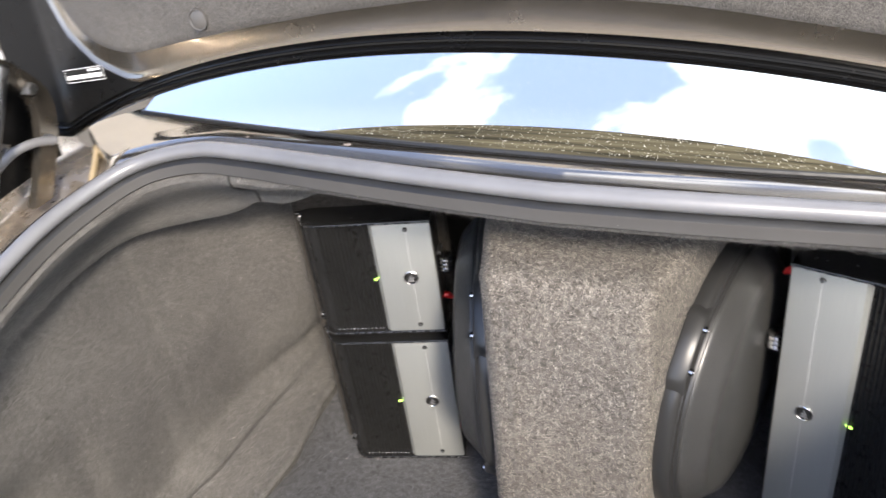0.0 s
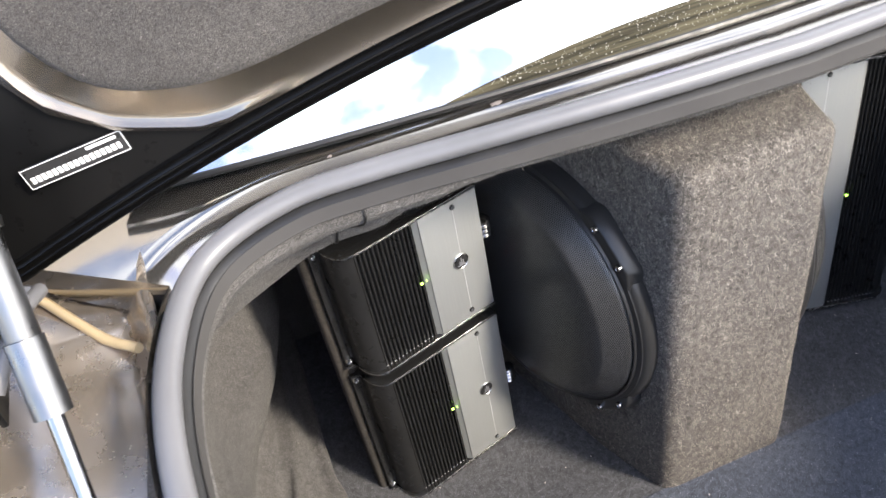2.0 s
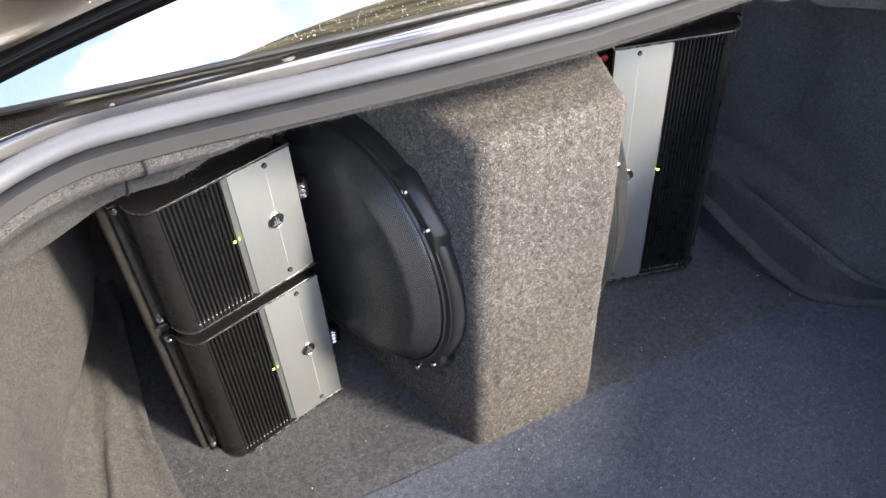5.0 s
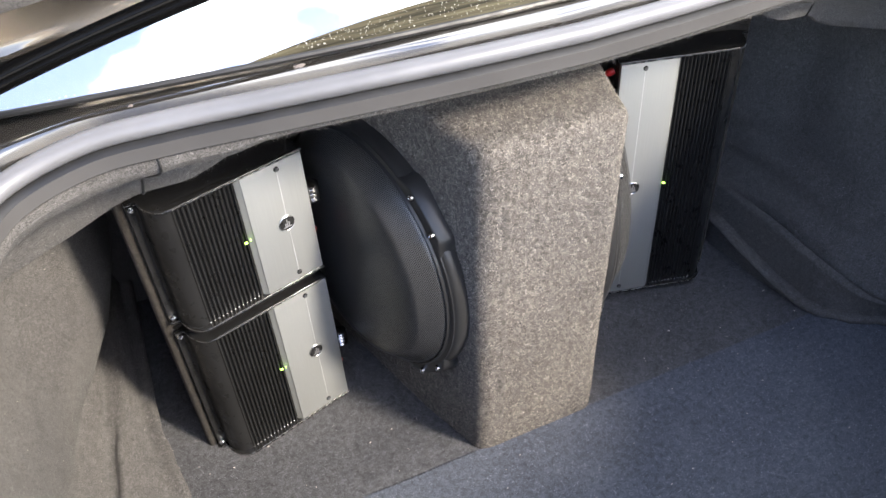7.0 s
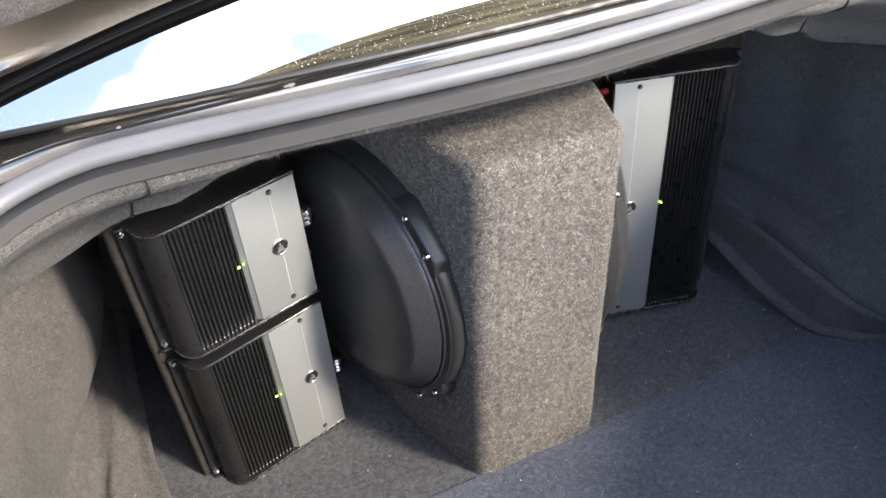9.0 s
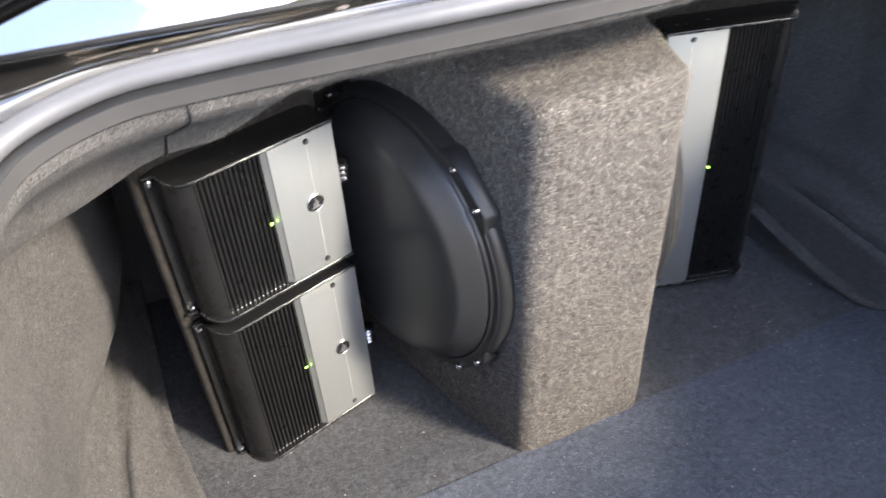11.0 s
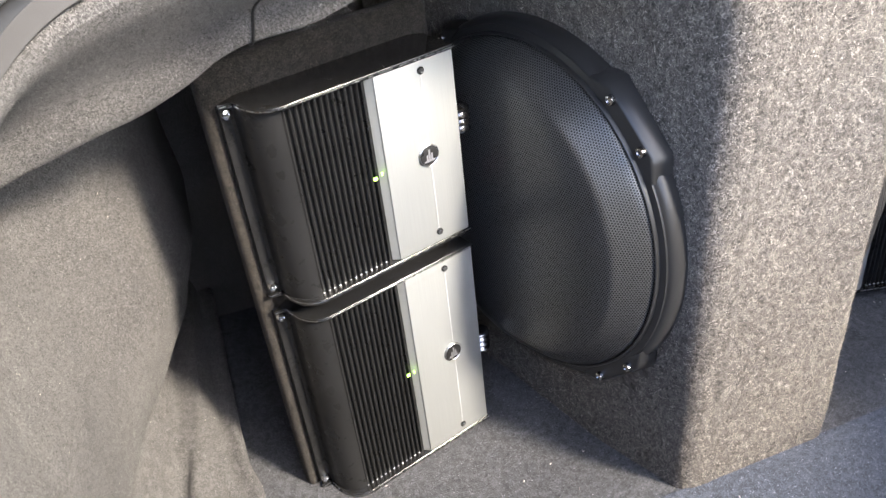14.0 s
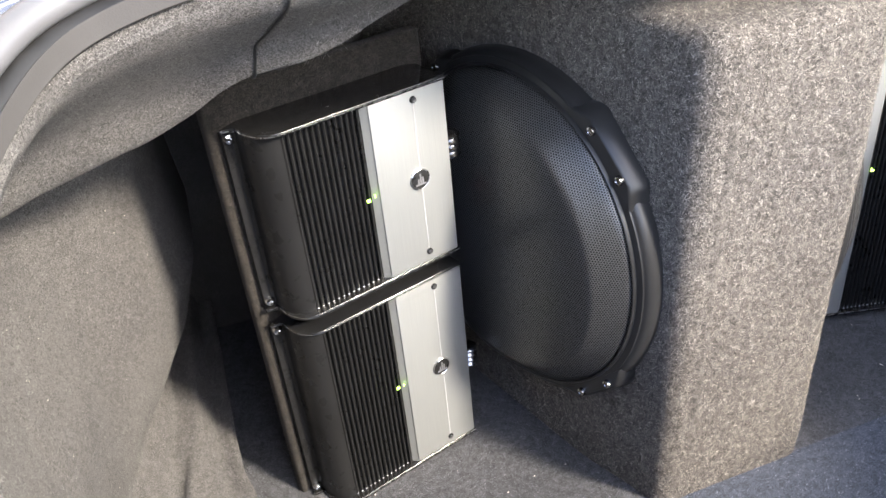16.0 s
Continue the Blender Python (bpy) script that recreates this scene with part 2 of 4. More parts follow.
# ---------- building blocks ----------
def link_mesh(name, bm, mat, smooth=True, sharp=40):
    bmesh.ops.recalc_face_normals(bm, faces=bm.faces)
    me = bpy.data.meshes.new(name)
    for f in bm.faces:
        f.smooth = smooth
    if smooth:
        lim = radians(sharp)
        for ed in bm.edges:
            if len(ed.link_faces) == 2 and ed.calc_face_angle(0) > lim:
                ed.smooth = False
    bm.to_mesh(me)
    bm.free()
    me.materials.append(mat)
    return new(name, me)


def part(name, bm, mat, parent=None, label="", smooth=True, sharp=40):
    ob = link_mesh(name, bm, mat, smooth, sharp)
    ob.parent = parent
    if label:
        tagged(ob, label)
    return ob


def thing(name, m, label, category, group="", kind=""):
    ob = new(name)
    ob.empty_display_size = 0.05
    ob.matrix_world = m
    return tagged(ob, label, category, group, kind)


def block(size, centre, bevel=0.0, seg=2):
    bm = bmesh.new()
    bmesh.ops.create_cube(bm, size=1.0)
    for v in bm.verts:
        v.co = Vector((v.co.x * size[0] + centre[0], v.co.y * size[1] + centre[1], v.co.z * size[2] + centre[2]))
    if bevel:
        bmesh.ops.bevel(bm, geom=list(bm.edges), offset=bevel, segments=seg, profile=0.6, affect="EDGES")
    return bm


def prism(outline, z0, z1, bevel=0.0):
    """An outline in x, y drawn up from z0 to z1."""
    bm = bmesh.new()
    lo = [bm.verts.new((x, y, z0)) for x, y in outline]
    hi = [bm.verts.new((x, y, z1)) for x, y in outline]
    k = len(outline)
    for i in range(k):
        bm.faces.new((lo[i], lo[(i + 1) % k], hi[(i + 1) % k], hi[i]))
    top, bot = bm.faces.new(hi), bm.faces.new(lo[::-1])
    if bevel:
        bmesh.ops.bevel(bm, geom=list({ed for f in (top, bot) for ed in f.edges}), offset=bevel, segments=2, profile=0.6, affect="EDGES")
    return bm


def loft(rings, close_ring=False, close_path=False, caps=False):
    bm = bmesh.new()
    vs = [[bm.verts.new(p) for p in r] for r in rings]
    nr, k = len(vs), len(vs[0])
    for i in range(nr if close_path else nr - 1):
        p, q = vs[i], vs[(i + 1) % nr]
        for j in range(k if close_ring else k - 1):
            bm.faces.new((p[j], p[(j + 1) % k], q[(j + 1) % k], q[j]))
    if caps:
        bm.faces.new(vs[0][::-1])
        bm.faces.new(vs[-1])
    return bm


def revolve(profile, seg=96):
    """A profile of (radius, height) turned about z."""
    bm = bmesh.new()
    rows = []
    for r, h in profile:
        if r < 1e-6:
            rows.append([bm.verts.new((0, 0, h))])
        else:
            rows.append([bm.verts.new((r * math.cos(2 * math.pi * j / seg), r * math.sin(2 * math.pi * j / seg), h)) for j in range(seg)])
    for p, q in zip(rows, rows[1:]):
        for j in range(seg):
            j2 = (j + 1) % seg
            if len(p) == 1:
                bm.faces.new((p[0], q[j], q[j2]))
            elif len(q) == 1:
                bm.faces.new((p[j], q[0], p[j2]))
            else:
                bm.faces.new((p[j], q[j], q[j2], p[j2]))
    return bm


def tube(points, radius, seg=10, caps=True):
    pts = [Vector(p) for p in points]
    rings = []
    up = Vector((0.13, 0.21, 0.97))
    for i, p in enumerate(pts):
        d = (pts[min(i + 1, len(pts) - 1)] - pts[max(i - 1, 0)]).normalized()
        s = d.cross(up).normalized()
        t = s.cross(d)
        r = radius[i] if isinstance(radius, (list, tuple)) else radius
        rings.append([p + r * (math.cos(2 * math.pi * j / seg) * s + math.sin(2 * math.pi * j / seg) * t) for j in range(seg)])
    return loft(rings, close_ring=True, caps=caps)


def moved(bm, m):
    bmesh.ops.transform(bm, matrix=m, verts=bm.verts)
    return bm


def curve(ctrl, steps):
    """A smooth line through the control points."""
    p = [Vector(c) for c in ctrl]
    p = [2 * p[0] - p[1], *p, 2 * p[-1] - p[-2]]
    out = []
    for i in range(1, len(p) - 2):
        for s in range(steps):
            t = s / steps
            a_, b_, c_, d_ = p[i - 1], p[i], p[i + 1], p[i + 2]
            out.append(0.5 * ((2 * b_) + (c_ - a_) * t + (2 * a_ - 5 * b_ + 4 * c_ - d_) * t * t + (3 * b_ - a_ - 3 * c_ + d_) * t ** 3))
    out.append(p[-2])
    return out


def smooth01(t):
    t = min(max(t, 0.0), 1.0)
    return t * t * (3 - 2 * t)


def grid_surface(fn, us, vs, thick=0.0, normal_up=True):
    rows = [[Vector(fn(u, v)) for u in us] for v in vs]
    bm = loft(rows)
    if thick:
        bmesh.ops.recalc_face_normals(bm, faces=bm.faces)
        bmesh.ops.solidify(bm, geom=list(bm.faces), thickness=thick)
    return bm


def span(a_, b_, k):
    return [a_ + (b_ - a_) * i / k for i in range(k + 1)]


# ---------- the opening's rim ----------
HALF_RIM = [(0, -0.203, 0.607), (0.12, -0.196, 0.606), (0.25, -0.178, 0.601), (0.36, -0.158, 0.594), (0.43, -0.150, 0.587),
            (0.495, -0.167, 0.573), (0.53, -0.22, 0.557), (0.545, -0.30, 0.540), (0.54, -0.42, 0.510), (0.52, -0.55, 0.470),
            (0.48, -0.66, 0.425), (0.38, -0.72, 0.400), (0.2, -0.745, 0.392), (0, -0.75, 0.390)]
right = curve(HALF_RIM, 16)
RIM = [Vector((-p.x, p.y, p.z)) for p in right[:0:-1]] + right[:-1]      # closed, starts at the rear middle


def rim_frame(i):
    k = len(RIM)
    d = RIM[(i + 1) % k] - RIM[i - 1]
    d.z = 0
    d.normalize()
    return Vector((-d.y, d.x, 0))      # outwards


def rim_loft(section, closed=True):
    rings = []
    for i, p in enumerate(RIM):
        o = rim_frame(i)
        rings.append([p + o * r + Vector((0, 0, z)) for r, z in section])
    return loft(rings, close_ring=closed, close_path=True)


def ring_sign():
    i = len(RIM) // 2
    return rim_frame(i).y


if ring_sign() < 0:
    RIM.reverse()
ellipse = [(0.0080 + 0.0100 * math.cos(2 * math.pi * j / 18), 0.0040 + 0.0088 * math.sin(2 * math.pi * j / 18)) for j in range(18)]

car = thing("car", Matrix.Identity(4), "dark grey car with its trunk lid open, seen from behind", "car")
part("weatherstrip", rim_loft(ellipse), RUBBER, car, "grey hollow rubber seal round the trunk opening")
flange = part("seal_flange", rim_loft([(0.0006, -0.0095), (-0.0052, -0.0085), (-0.0058, -0.0066), (-0.0066, -0.0063), (-0.0072, -0.0074), (-0.0072, -0.0158), (-0.0080, -0.0168), (-0.0082, -0.0180), (-0.0070, -0.0192), (-0.002, -0.0196), (0.006, -0.0196), (0.008, -0.0095)]),
     RUBBER_FLANGE, car, "dull black rubber grip strip below the seal")
# the groove's shade is put in as a black strip
part("groove", rim_loft([(0.006, -0.0030), (-0.0010, -0.0040), (-0.0050, -0.0078), (-0.0046, -0.0094), (0.006, -0.0096)]), RUBBER_BLACK, flange, "groove between bulb and grip strip, black to give its shade")
# gutter and ledge of painted sheet outside the seal
GUTTER = [(0.008, -0.008), (0.018, -0.0165), (0.023, -0.0205), (0.027, -0.0205), (0.031, -0.0175), (0.037, -0.0120), (0.043, -0.0065), (0.049, -0.0012), (0.053, 0.0012), (0.058, 0.0024), (0.066, 0.0030), (0.078, 0.0037), (0.088, 0.0043),
          (0.098, 0.0050), (0.12, 0.0062), (0.15, 0.0075), (0.18, 0.008), (0.184, -0.01), (0.110, -0.026), (0.035, -0.034), (0.014, -0.030), (0.008, -0.022)]
SIDE_RIM = sorted((y, z) for x, y, z in HALF_RIM if x > 0.4 and y > -0.70)


def side_height(y):
    """Height of the opening's rim along its sides."""
    return float(np.interp(y, [q[0] for q in SIDE_RIM], [q[1] for q in SIDE_RIM]))


def gutter():
    """Painted ledge round the seal; beside the opening only its lip is left, above the drain channel."""
    rings = []
    for i, p in enumerate(RIM):
        o = rim_frame(i)
        lip = -0.62 < p.y < -0.186 and abs(p.x) > 0.4
        rings.append([p + o * (min(r, 0.021) if lip else r) + Vector((0, 0, max(z, -0.030) if lip else z)) for r, z in GUTTER])
    return loft(rings, close_ring=True, close_path=True)


part("gutter", gutter(), PAINT, car, "glossy grey painted gutter round the opening")


def channel(side):
    """Drain channel of painted sheet beside the opening, running under the ledge."""
    def fn(u, v):
        y = -0.66 + 0.60 * v
        x0 = 0.548 - 0.05 * smooth01((-0.45 - y) / 0.2)
        z0 = side_height(y)
        x = x0 + 0.19 * u
        deep = smooth01(u / 0.16) * (1 - smooth01((u - 0.72) / 0.28))
        z = z0 - 0.012 - 0.040 * deep + 0.030 * smooth01((u - 0.72) / 0.28) + 0.0025 * noise.noise(Vector((x * 22, y * 14, 2.0)))
        return (side * x, y, z)
    return fn


for s in (-1, 1):
    part("drain_channel", grid_surface(channel(s), span(0, 1, 40), span(0, 1, 60), 0.003), PAINT_CHANNEL, car, "painted drain channel beside the opening")


def dried_spot(centre, size, seed):
    """A flat irregular splash of dried dirt."""
    rnd = random.Random(seed)
    bm = bmesh.new()
    top = bm.verts.new(centre + Vector((0, 0, 0.0012)))
    n = 18
    out = []
    for k in range(n):
        r = size * (0.55 + 0.6 * rnd.random())
        a_ = 2 * math.pi * k / n
        out.append(bm.verts.new(centre + Vector((1.5 * r * math.cos(a_), 0.6 * r * math.sin(a_), -0.0008))))
    for k in range(n):
        bm.faces.new((top, out[k], out[(k + 1) % n]))
    return bm


# ---------- trunk tub ----------
# lower edge of the overhang round the front corner of the opening
LIP_EDGE = [(0.285, -0.096, 0.534), (0.315, -0.094, 0.523), (0.336, -0.093, 0.514), (0.357, -0.090, 0.506), (0.378, -0.086, 0.502), (0.402, -0.079, 0.497), (0.421, -0.071, 0.488), (0.440, -0.064, 0.475), (0.460, -0.065, 0.467), (0.480, -0.070, 0.462), (0.500, -0.080, 0.461), (0.520, -0.088, 0.458),
            (0.540, -0.097, 0.456), (0.560, -0.108, 0.454), (0.580, -0.128, 0.452), (0.592, -0.165, 0.450), (0.594, -0.220, 0.448), (0.588, -0.290, 0.446), (0.584, -0.360, 0.440)]


def point_along(points, s):
    """Point at the share s of a line's length."""
    acc = [0.0]
    for p, q in zip(points, points[1:]):
        acc.append(acc[-1] + (q - p).length)
    s = min(max(s, 0.0), 1.0) * acc[-1]
    return Vector([float(np.interp(s, acc, [p[k] for p in points])) for k in range(3)])


def overhang():
    """Carpet edge under the seal: flat under the shelf, a broad slope with a rolled lip at both sides."""
    mid = [(-0.004, -0.0190), (-0.003, -0.0225), (-0.001, -0.0260), (0.007, -0.031), (0.016, -0.036), (0.030, -0.044), (0.045, -0.052), (0.058, -0.057), (0.070, -0.060), (0.090, -0.060), (0.095, -0.045), (0.060, -0.030)]
    slope = [(0.0, 0.0), (0.05, 0.0080), (0.14, 0.0105), (0.28, 0.0070), (0.50, 0.0015), (0.72, -0.0030), (0.85, 0.0030), (0.94, 0.0075), (1.0, 0.0055)]
    edge = curve(LIP_EDGE, 4)
    corner = [p for p in RIM if p.x > 0.285 and p.y > -0.36]
    corner.sort(key=lambda p: math.atan2(p.y + 0.36, p.x - 0.285), reverse=True)
    reach = [0.0]
    for p, q in zip(corner, corner[1:]):
        reach.append(reach[-1] + (q - p).length)
    rings = []
    for i, p in enumerate(RIM):
        o = rim_frame(i)
        f = smooth01((abs(p.x) - 0.265) / 0.06)
        flip = Vector((-1 if p.x < 0 else 1, 1, 1))
        start = p - o * 0.004 + Vector((0, 0, -0.019))
        lip = p + o * 0.043 + Vector((0, 0, -0.086))
        if p.y > -0.36 and abs(p.x) > 0.285:
            k = min(range(len(corner)), key=lambda n: (corner[n] - p * flip).length)
            lip = point_along(edge, reach[k] / reach[-1]) * flip
        d = lip - start
        across = Vector((d.x, d.y, 0))
        n = (-across.normalized() * abs(d.z) - Vector((0, 0, across.length))).normalized()
        out = [start + d * q + n * (h + (0.0022 * noise.noise(p * 14 + Vector((0, 0, q * 2))) + 0.0010 * noise.noise(p * 40 + Vector((0, 0, q * 5)))) * min(q * 4, 1)) for q, h in slope]
        a_ = across.normalized()
        out += [lip + a_ * 0.012 + Vector((0, 0, 0.002)), lip + a_ * 0.020 + Vector((0, 0, 0.014)), start + d * 0.6 + a_ * 0.024 + Vector((0, 0, 0.012))]
        rings.append([(p + o * r0 + Vector((0, 0, z0))).lerp(q, f) for (r0, z0), q in zip(mid, out)])
    return rings


OVERHANG = overhang()
tagged(part("trim_overhang", loft(OVERHANG, close_ring=True, close_path=True), CARPET_LINER), "dark grey carpet rolled under the trunk opening's edge", "trunk trim", kind="structure")

for s in (-1, 1):
    near = min((r for r in OVERHANG if r[0].y > -0.3), key=lambda r: abs(r[4].x - s * 0.386))
    pts = [p + Vector((0, -0.0006, -0.0006)) for p in near[0:9]]
    tagged(part("trim_seam", tube(curve(pts, 4), 0.0011, 6), RUBBER_BLACK), "dark cut seam in the carpet edge", "seam", kind="structure")

FLOOR_Z, MAT_EDGE = -0.018, -0.165


def floor_height(y):
    return -0.0028 + (FLOOR_Z + 0.0028) * smooth01((y - MAT_EDGE) / 0.13)


def sheet(x0, x1, y0, y1, z, nx, ny, rough=0.0, thick=0.02, height=None):
    top = [[(x0 + (x1 - x0) * i / nx, y0 + (y1 - y0) * j / ny, 0) for i in range(nx + 1)] for j in range(ny + 1)]
    rows = [[Vector((x, y, (height(y) if height else z) + rough * noise.noise(Vector((x * 9, y * 9, 3))))) for x, y, _ in r] for r in top]
    bm = bmesh.new()
    vs = [[bm.verts.new(p) for p in r] for r in rows]
    for j in range(ny):
        for i in range(nx):
            bm.faces.new((vs[j][i], vs[j][i + 1], vs[j + 1][i + 1], vs[j + 1][i]))
    ext = bmesh.ops.extrude_face_region(bm, geom=list(bm.faces))
    for v in (g for g in ext["geom"] if isinstance(g, bmesh.types.BMVert)):
        v.co.z -= thick
    return bm


tagged(part("floor", sheet(-0.66, 0.66, -0.80, 0.37, FLOOR_Z, 40, 60, 0.001, 0.02, floor_height), CARPET_FLOOR), "dark grey-brown carpeted trunk floor", "floor", kind="structure")


def mat_outline():
    pts = []
    for i in range(41):
        x = -0.60 + 1.2 * i / 40
        pts.append((x, MAT_EDGE + 0.0012 * noise.noise(Vector((x * 14, 0, 0)))))
    pts += [(0.62, -0.24), (0.62, -0.70), (0.56, -0.74), (-0.56, -0.74), (-0.62, -0.70), (-0.62, -0.24)]
    return pts


tagged(part("floor_mat", prism(mat_outline(), -0.0055, 0.0, 0.002), CARPET_MAT), "dark blue-grey carpet mat over the trunk floor", "floor mat")


FOOT = [(-0.80, 0.640, -0.004), (-0.31, 0.636, 0.002), (-0.24, 0.590, 0.005), (-0.202, 0.536, 0.006), (-0.170, 0.505, 0.006), (-0.143, 0.496, 0.006), (-0.086, 0.490, 0.011), (-0.022, 0.484, 0.024), (0.051, 0.477, 0.042), (0.40, 0.466, 0.055)]
CREASE = [(-0.80, 0.640, 0.020), (-0.30, 0.622, 0.026), (-0.25, 0.602, 0.034), (-0.20, 0.560, 0.060), (-0.14, 0.532, 0.086), (-0.05, 0.524, 0.096), (0.40, 0.522, 0.098)]


FOOT_LEFT = [(-0.80, 0.640, -0.016), (-0.42, 0.634, -0.014), (-0.34, 0.590, -0.008), (-0.25, 0.500, 0.008), (-0.17, 0.466, 0.016), (-0.08, 0.460, 0.019), (0.00, 0.469, 0.020), (0.05, 0.476, 0.021), (0.40, 0.466, 0.030)]
CREASE_LEFT = [(-0.80, 0.640, 0.000), (-0.42, 0.636, 0.004), (-0.32, 0.612, 0.015), (-0.22, 0.570, 0.036), (-0.14, 0.550, 0.046), (-0.08, 0.546, 0.050), (-0.01, 0.542, 0.051), (0.045, 0.535, 0.052), (0.12, 0.525, 0.055), (0.40, 0.510, 0.060)]


def between(table, y, k):
    for p, q in zip(table, table[1:]):
        if y <= q[0]:
            return p[k] + (q[k] - p[k]) * smooth01((y - p[0]) / (q[0] - p[0]))
    return table[-1][k]


# how far the left wall swells inwards towards the front
SWELL = curve([(-0.80, 0, 0), (-0.20, 0, 0), (-0.12, 0.004, 0), (-0.06, 0.012, 0), (0.0, 0.027, 0), (0.04, 0.048, 0), (0.085, 0.077, 0), (0.12, 0.098, 0), (0.16, 0.115, 0), (0.20, 0.124, 0), (0.27, 0.130, 0), (0.40, 0.132, 0)], 6)


def side_wall(side):
    """Carpeted side of the tub: low wheel bench with a pressed groove, then the wall."""
    rings = []
    for j in range(116):
        y = 0.37 - 1.15 * j / 115
        foot, crease = (FOOT, CREASE) if side > 0 else (FOOT_LEFT, CREASE_LEFT)
        xc, ch, gx, gz = between(foot, y, 1), between(foot, y, 2), between(crease, y, 1), between(crease, y, 2)
        front = 0.075 * smooth01((y - 0.02) / 0.2) if side > 0 else float(np.interp(y, [p.x for p in SWELL], [p.y for p in SWELL]))
        u = min(max((0.606 - gx) / 0.05, 0.12), 1.0)
        fade, fade_left = 1 - 0.9 * smooth01((y - 0.0) / 0.05), 1 - 0.9 * smooth01((y - 0.02) / 0.05)
        dip, crest, gw = (0.015 * u * fade, 0.0055 * u * fade, 1.5 * u) if side > 0 else (0.0032 * u * fade_left, 0.0018 * u * fade_left, 1.35 * u)      # gw: width of the pressed groove
        prof = [(xc + 0.018, -0.036), (xc + 0.016, -0.020), (xc + 0.011, (ch - 0.022) / 2), (xc + 0.002, ch - 0.006), (xc, ch - 0.001), (xc + 0.003, ch + 0.0036), (xc + 0.008, ch + 0.0046), (xc + 0.014, ch + 0.0036), (xc + 0.020, ch + 0.0044),
                *((xc + 0.020 + (gx - 0.013 * gw - xc - 0.020) * q, ch + 0.0044 + (gz - 0.002 * u - ch - 0.0044) * q ** 0.85) for q in (0.3, 0.55, 0.8, 1.0)), (gx - 0.0085 * gw, gz + crest), (gx - 0.0055 * gw, gz + 0.5 * crest),
                (gx - 0.0020 * gw, gz - dip), (gx + 0.0034 * gw, gz - dip), (gx + 0.0062 * gw, gz + crest), (gx + 0.010 * gw, gz + 0.006 * u), (gx + 0.018 * u, gz + 0.009 * u), (gx + 0.032 * u, gz + 0.018 * u),
                (gx + 0.040 * u, gz + 0.026 * u), (gx + 0.043 * u, gz + 0.034 * u), (gx + 0.045 * u, gz + 0.050), (max(0.590, gx + 0.046 * u), gz + 0.085), (max(0.594, gx + 0.040 * u), 0.21), (0.604, 0.28), (0.610, 0.36), (0.612, 0.44), (0.606, 0.52), (0.600, 0.58)]
        ring = []
        for k, (x, z) in enumerate(prof):
            up = smooth01((z - 0.05) / 0.2)
            x -= front * (smooth01((z - 0.05) / (0.2 if side > 0 else 0.13)) + (0.0 if side > 0 else 0.06 * smooth01((z - 0.2) / 0.2)))
            x -= up * 0.004 * math.exp(-((y + 0.045 - 0.6 * (z - 0.28)) / 0.06) ** 2)
            x += 0.006 * up * noise.noise(Vector((y * 5, z * 3, side * 5.0))) + 0.0007 * noise.noise(Vector((y * 23, z * 16, side)))
            ring.append(Vector((side * x, y, min(z, side_height(y) - 0.084))))
        rings.append(ring)
    bm = loft(rings)
    bmesh.ops.subdivide_edges(bm, edges=list(bm.edges), cuts=1, smooth=0.6, use_grid_fill=True)
    return bm


for s, nm in ((-1, "wall_left"), (1, "wall_right")):
    tagged(part(nm, side_wall(s), CARPET_LINER, sharp=70), "dark grey moulded carpet lining over the wheel arch", "trunk lining", kind="structure")


def wall_sheet(x0, x1, y, z0, z1, thick):
    return block((x1 - x0, thick, z1 - z0), ((x0 + x1) / 2, y, (z0 + z1) / 2), 0.004)


tagged(part("wall_front", wall_sheet(-0.66, 0.66, 0.385, -0.03, 0.62, 0.02), CARPET_LINER), "dark carpeted bulkhead behind the boxes", "wall", kind="structure")
tagged(part("wall_rear", wall_sheet(-0.62, 0.62, -0.785, -0.03, 0.36, 0.02), CARPET_LINER), "dark carpeted rear wall of the trunk", "wall", kind="structure")
shelf = block((1.16, 0.44, 0.02), (0, 0.16, 0.553), 0.004)
tagged(part("ceiling", shelf, CARPET_LINER), "dark underside of the parcel shelf", "ceiling", kind="structure")


# ---------- bodywork round the opening ----------
def glass_edge(x):
    return Vector((x, -0.127 + 0.19 * x * x, 0.612 - 0.045 * x * x))


def window_point(x, s):
    """Rear window: s metres up the slope from its lower edge."""
    p = glass_edge(x)
    k = 0.44 - 0.25 * s
    return p + Vector((-0.12 * x * s, s * math.cos(k), s * math.sin(k) - 0.16 * x * x * s))


window = part("rear_window", grid_surface(window_point, span(-0.56, 0.56, 40), span(0.0, 0.75, 24), 0.005), GLASS, car, "tinted rear window reflecting sky and clouds")
part("window_seal", tube([glass_edge(x) + Vector((0, -0.003, 0.001)) for x in span(-0.56, 0.56, 60)], 0.003, 8), RUBBER_BLACK, window, "thin black rubber strip")


def reflection_band(u, v):
    """Dark band standing in for the lid's reflection, deepest in the middle of the window."""
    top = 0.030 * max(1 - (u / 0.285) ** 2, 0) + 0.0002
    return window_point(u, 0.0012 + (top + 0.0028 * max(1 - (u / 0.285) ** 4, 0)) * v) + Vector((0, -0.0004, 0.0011))


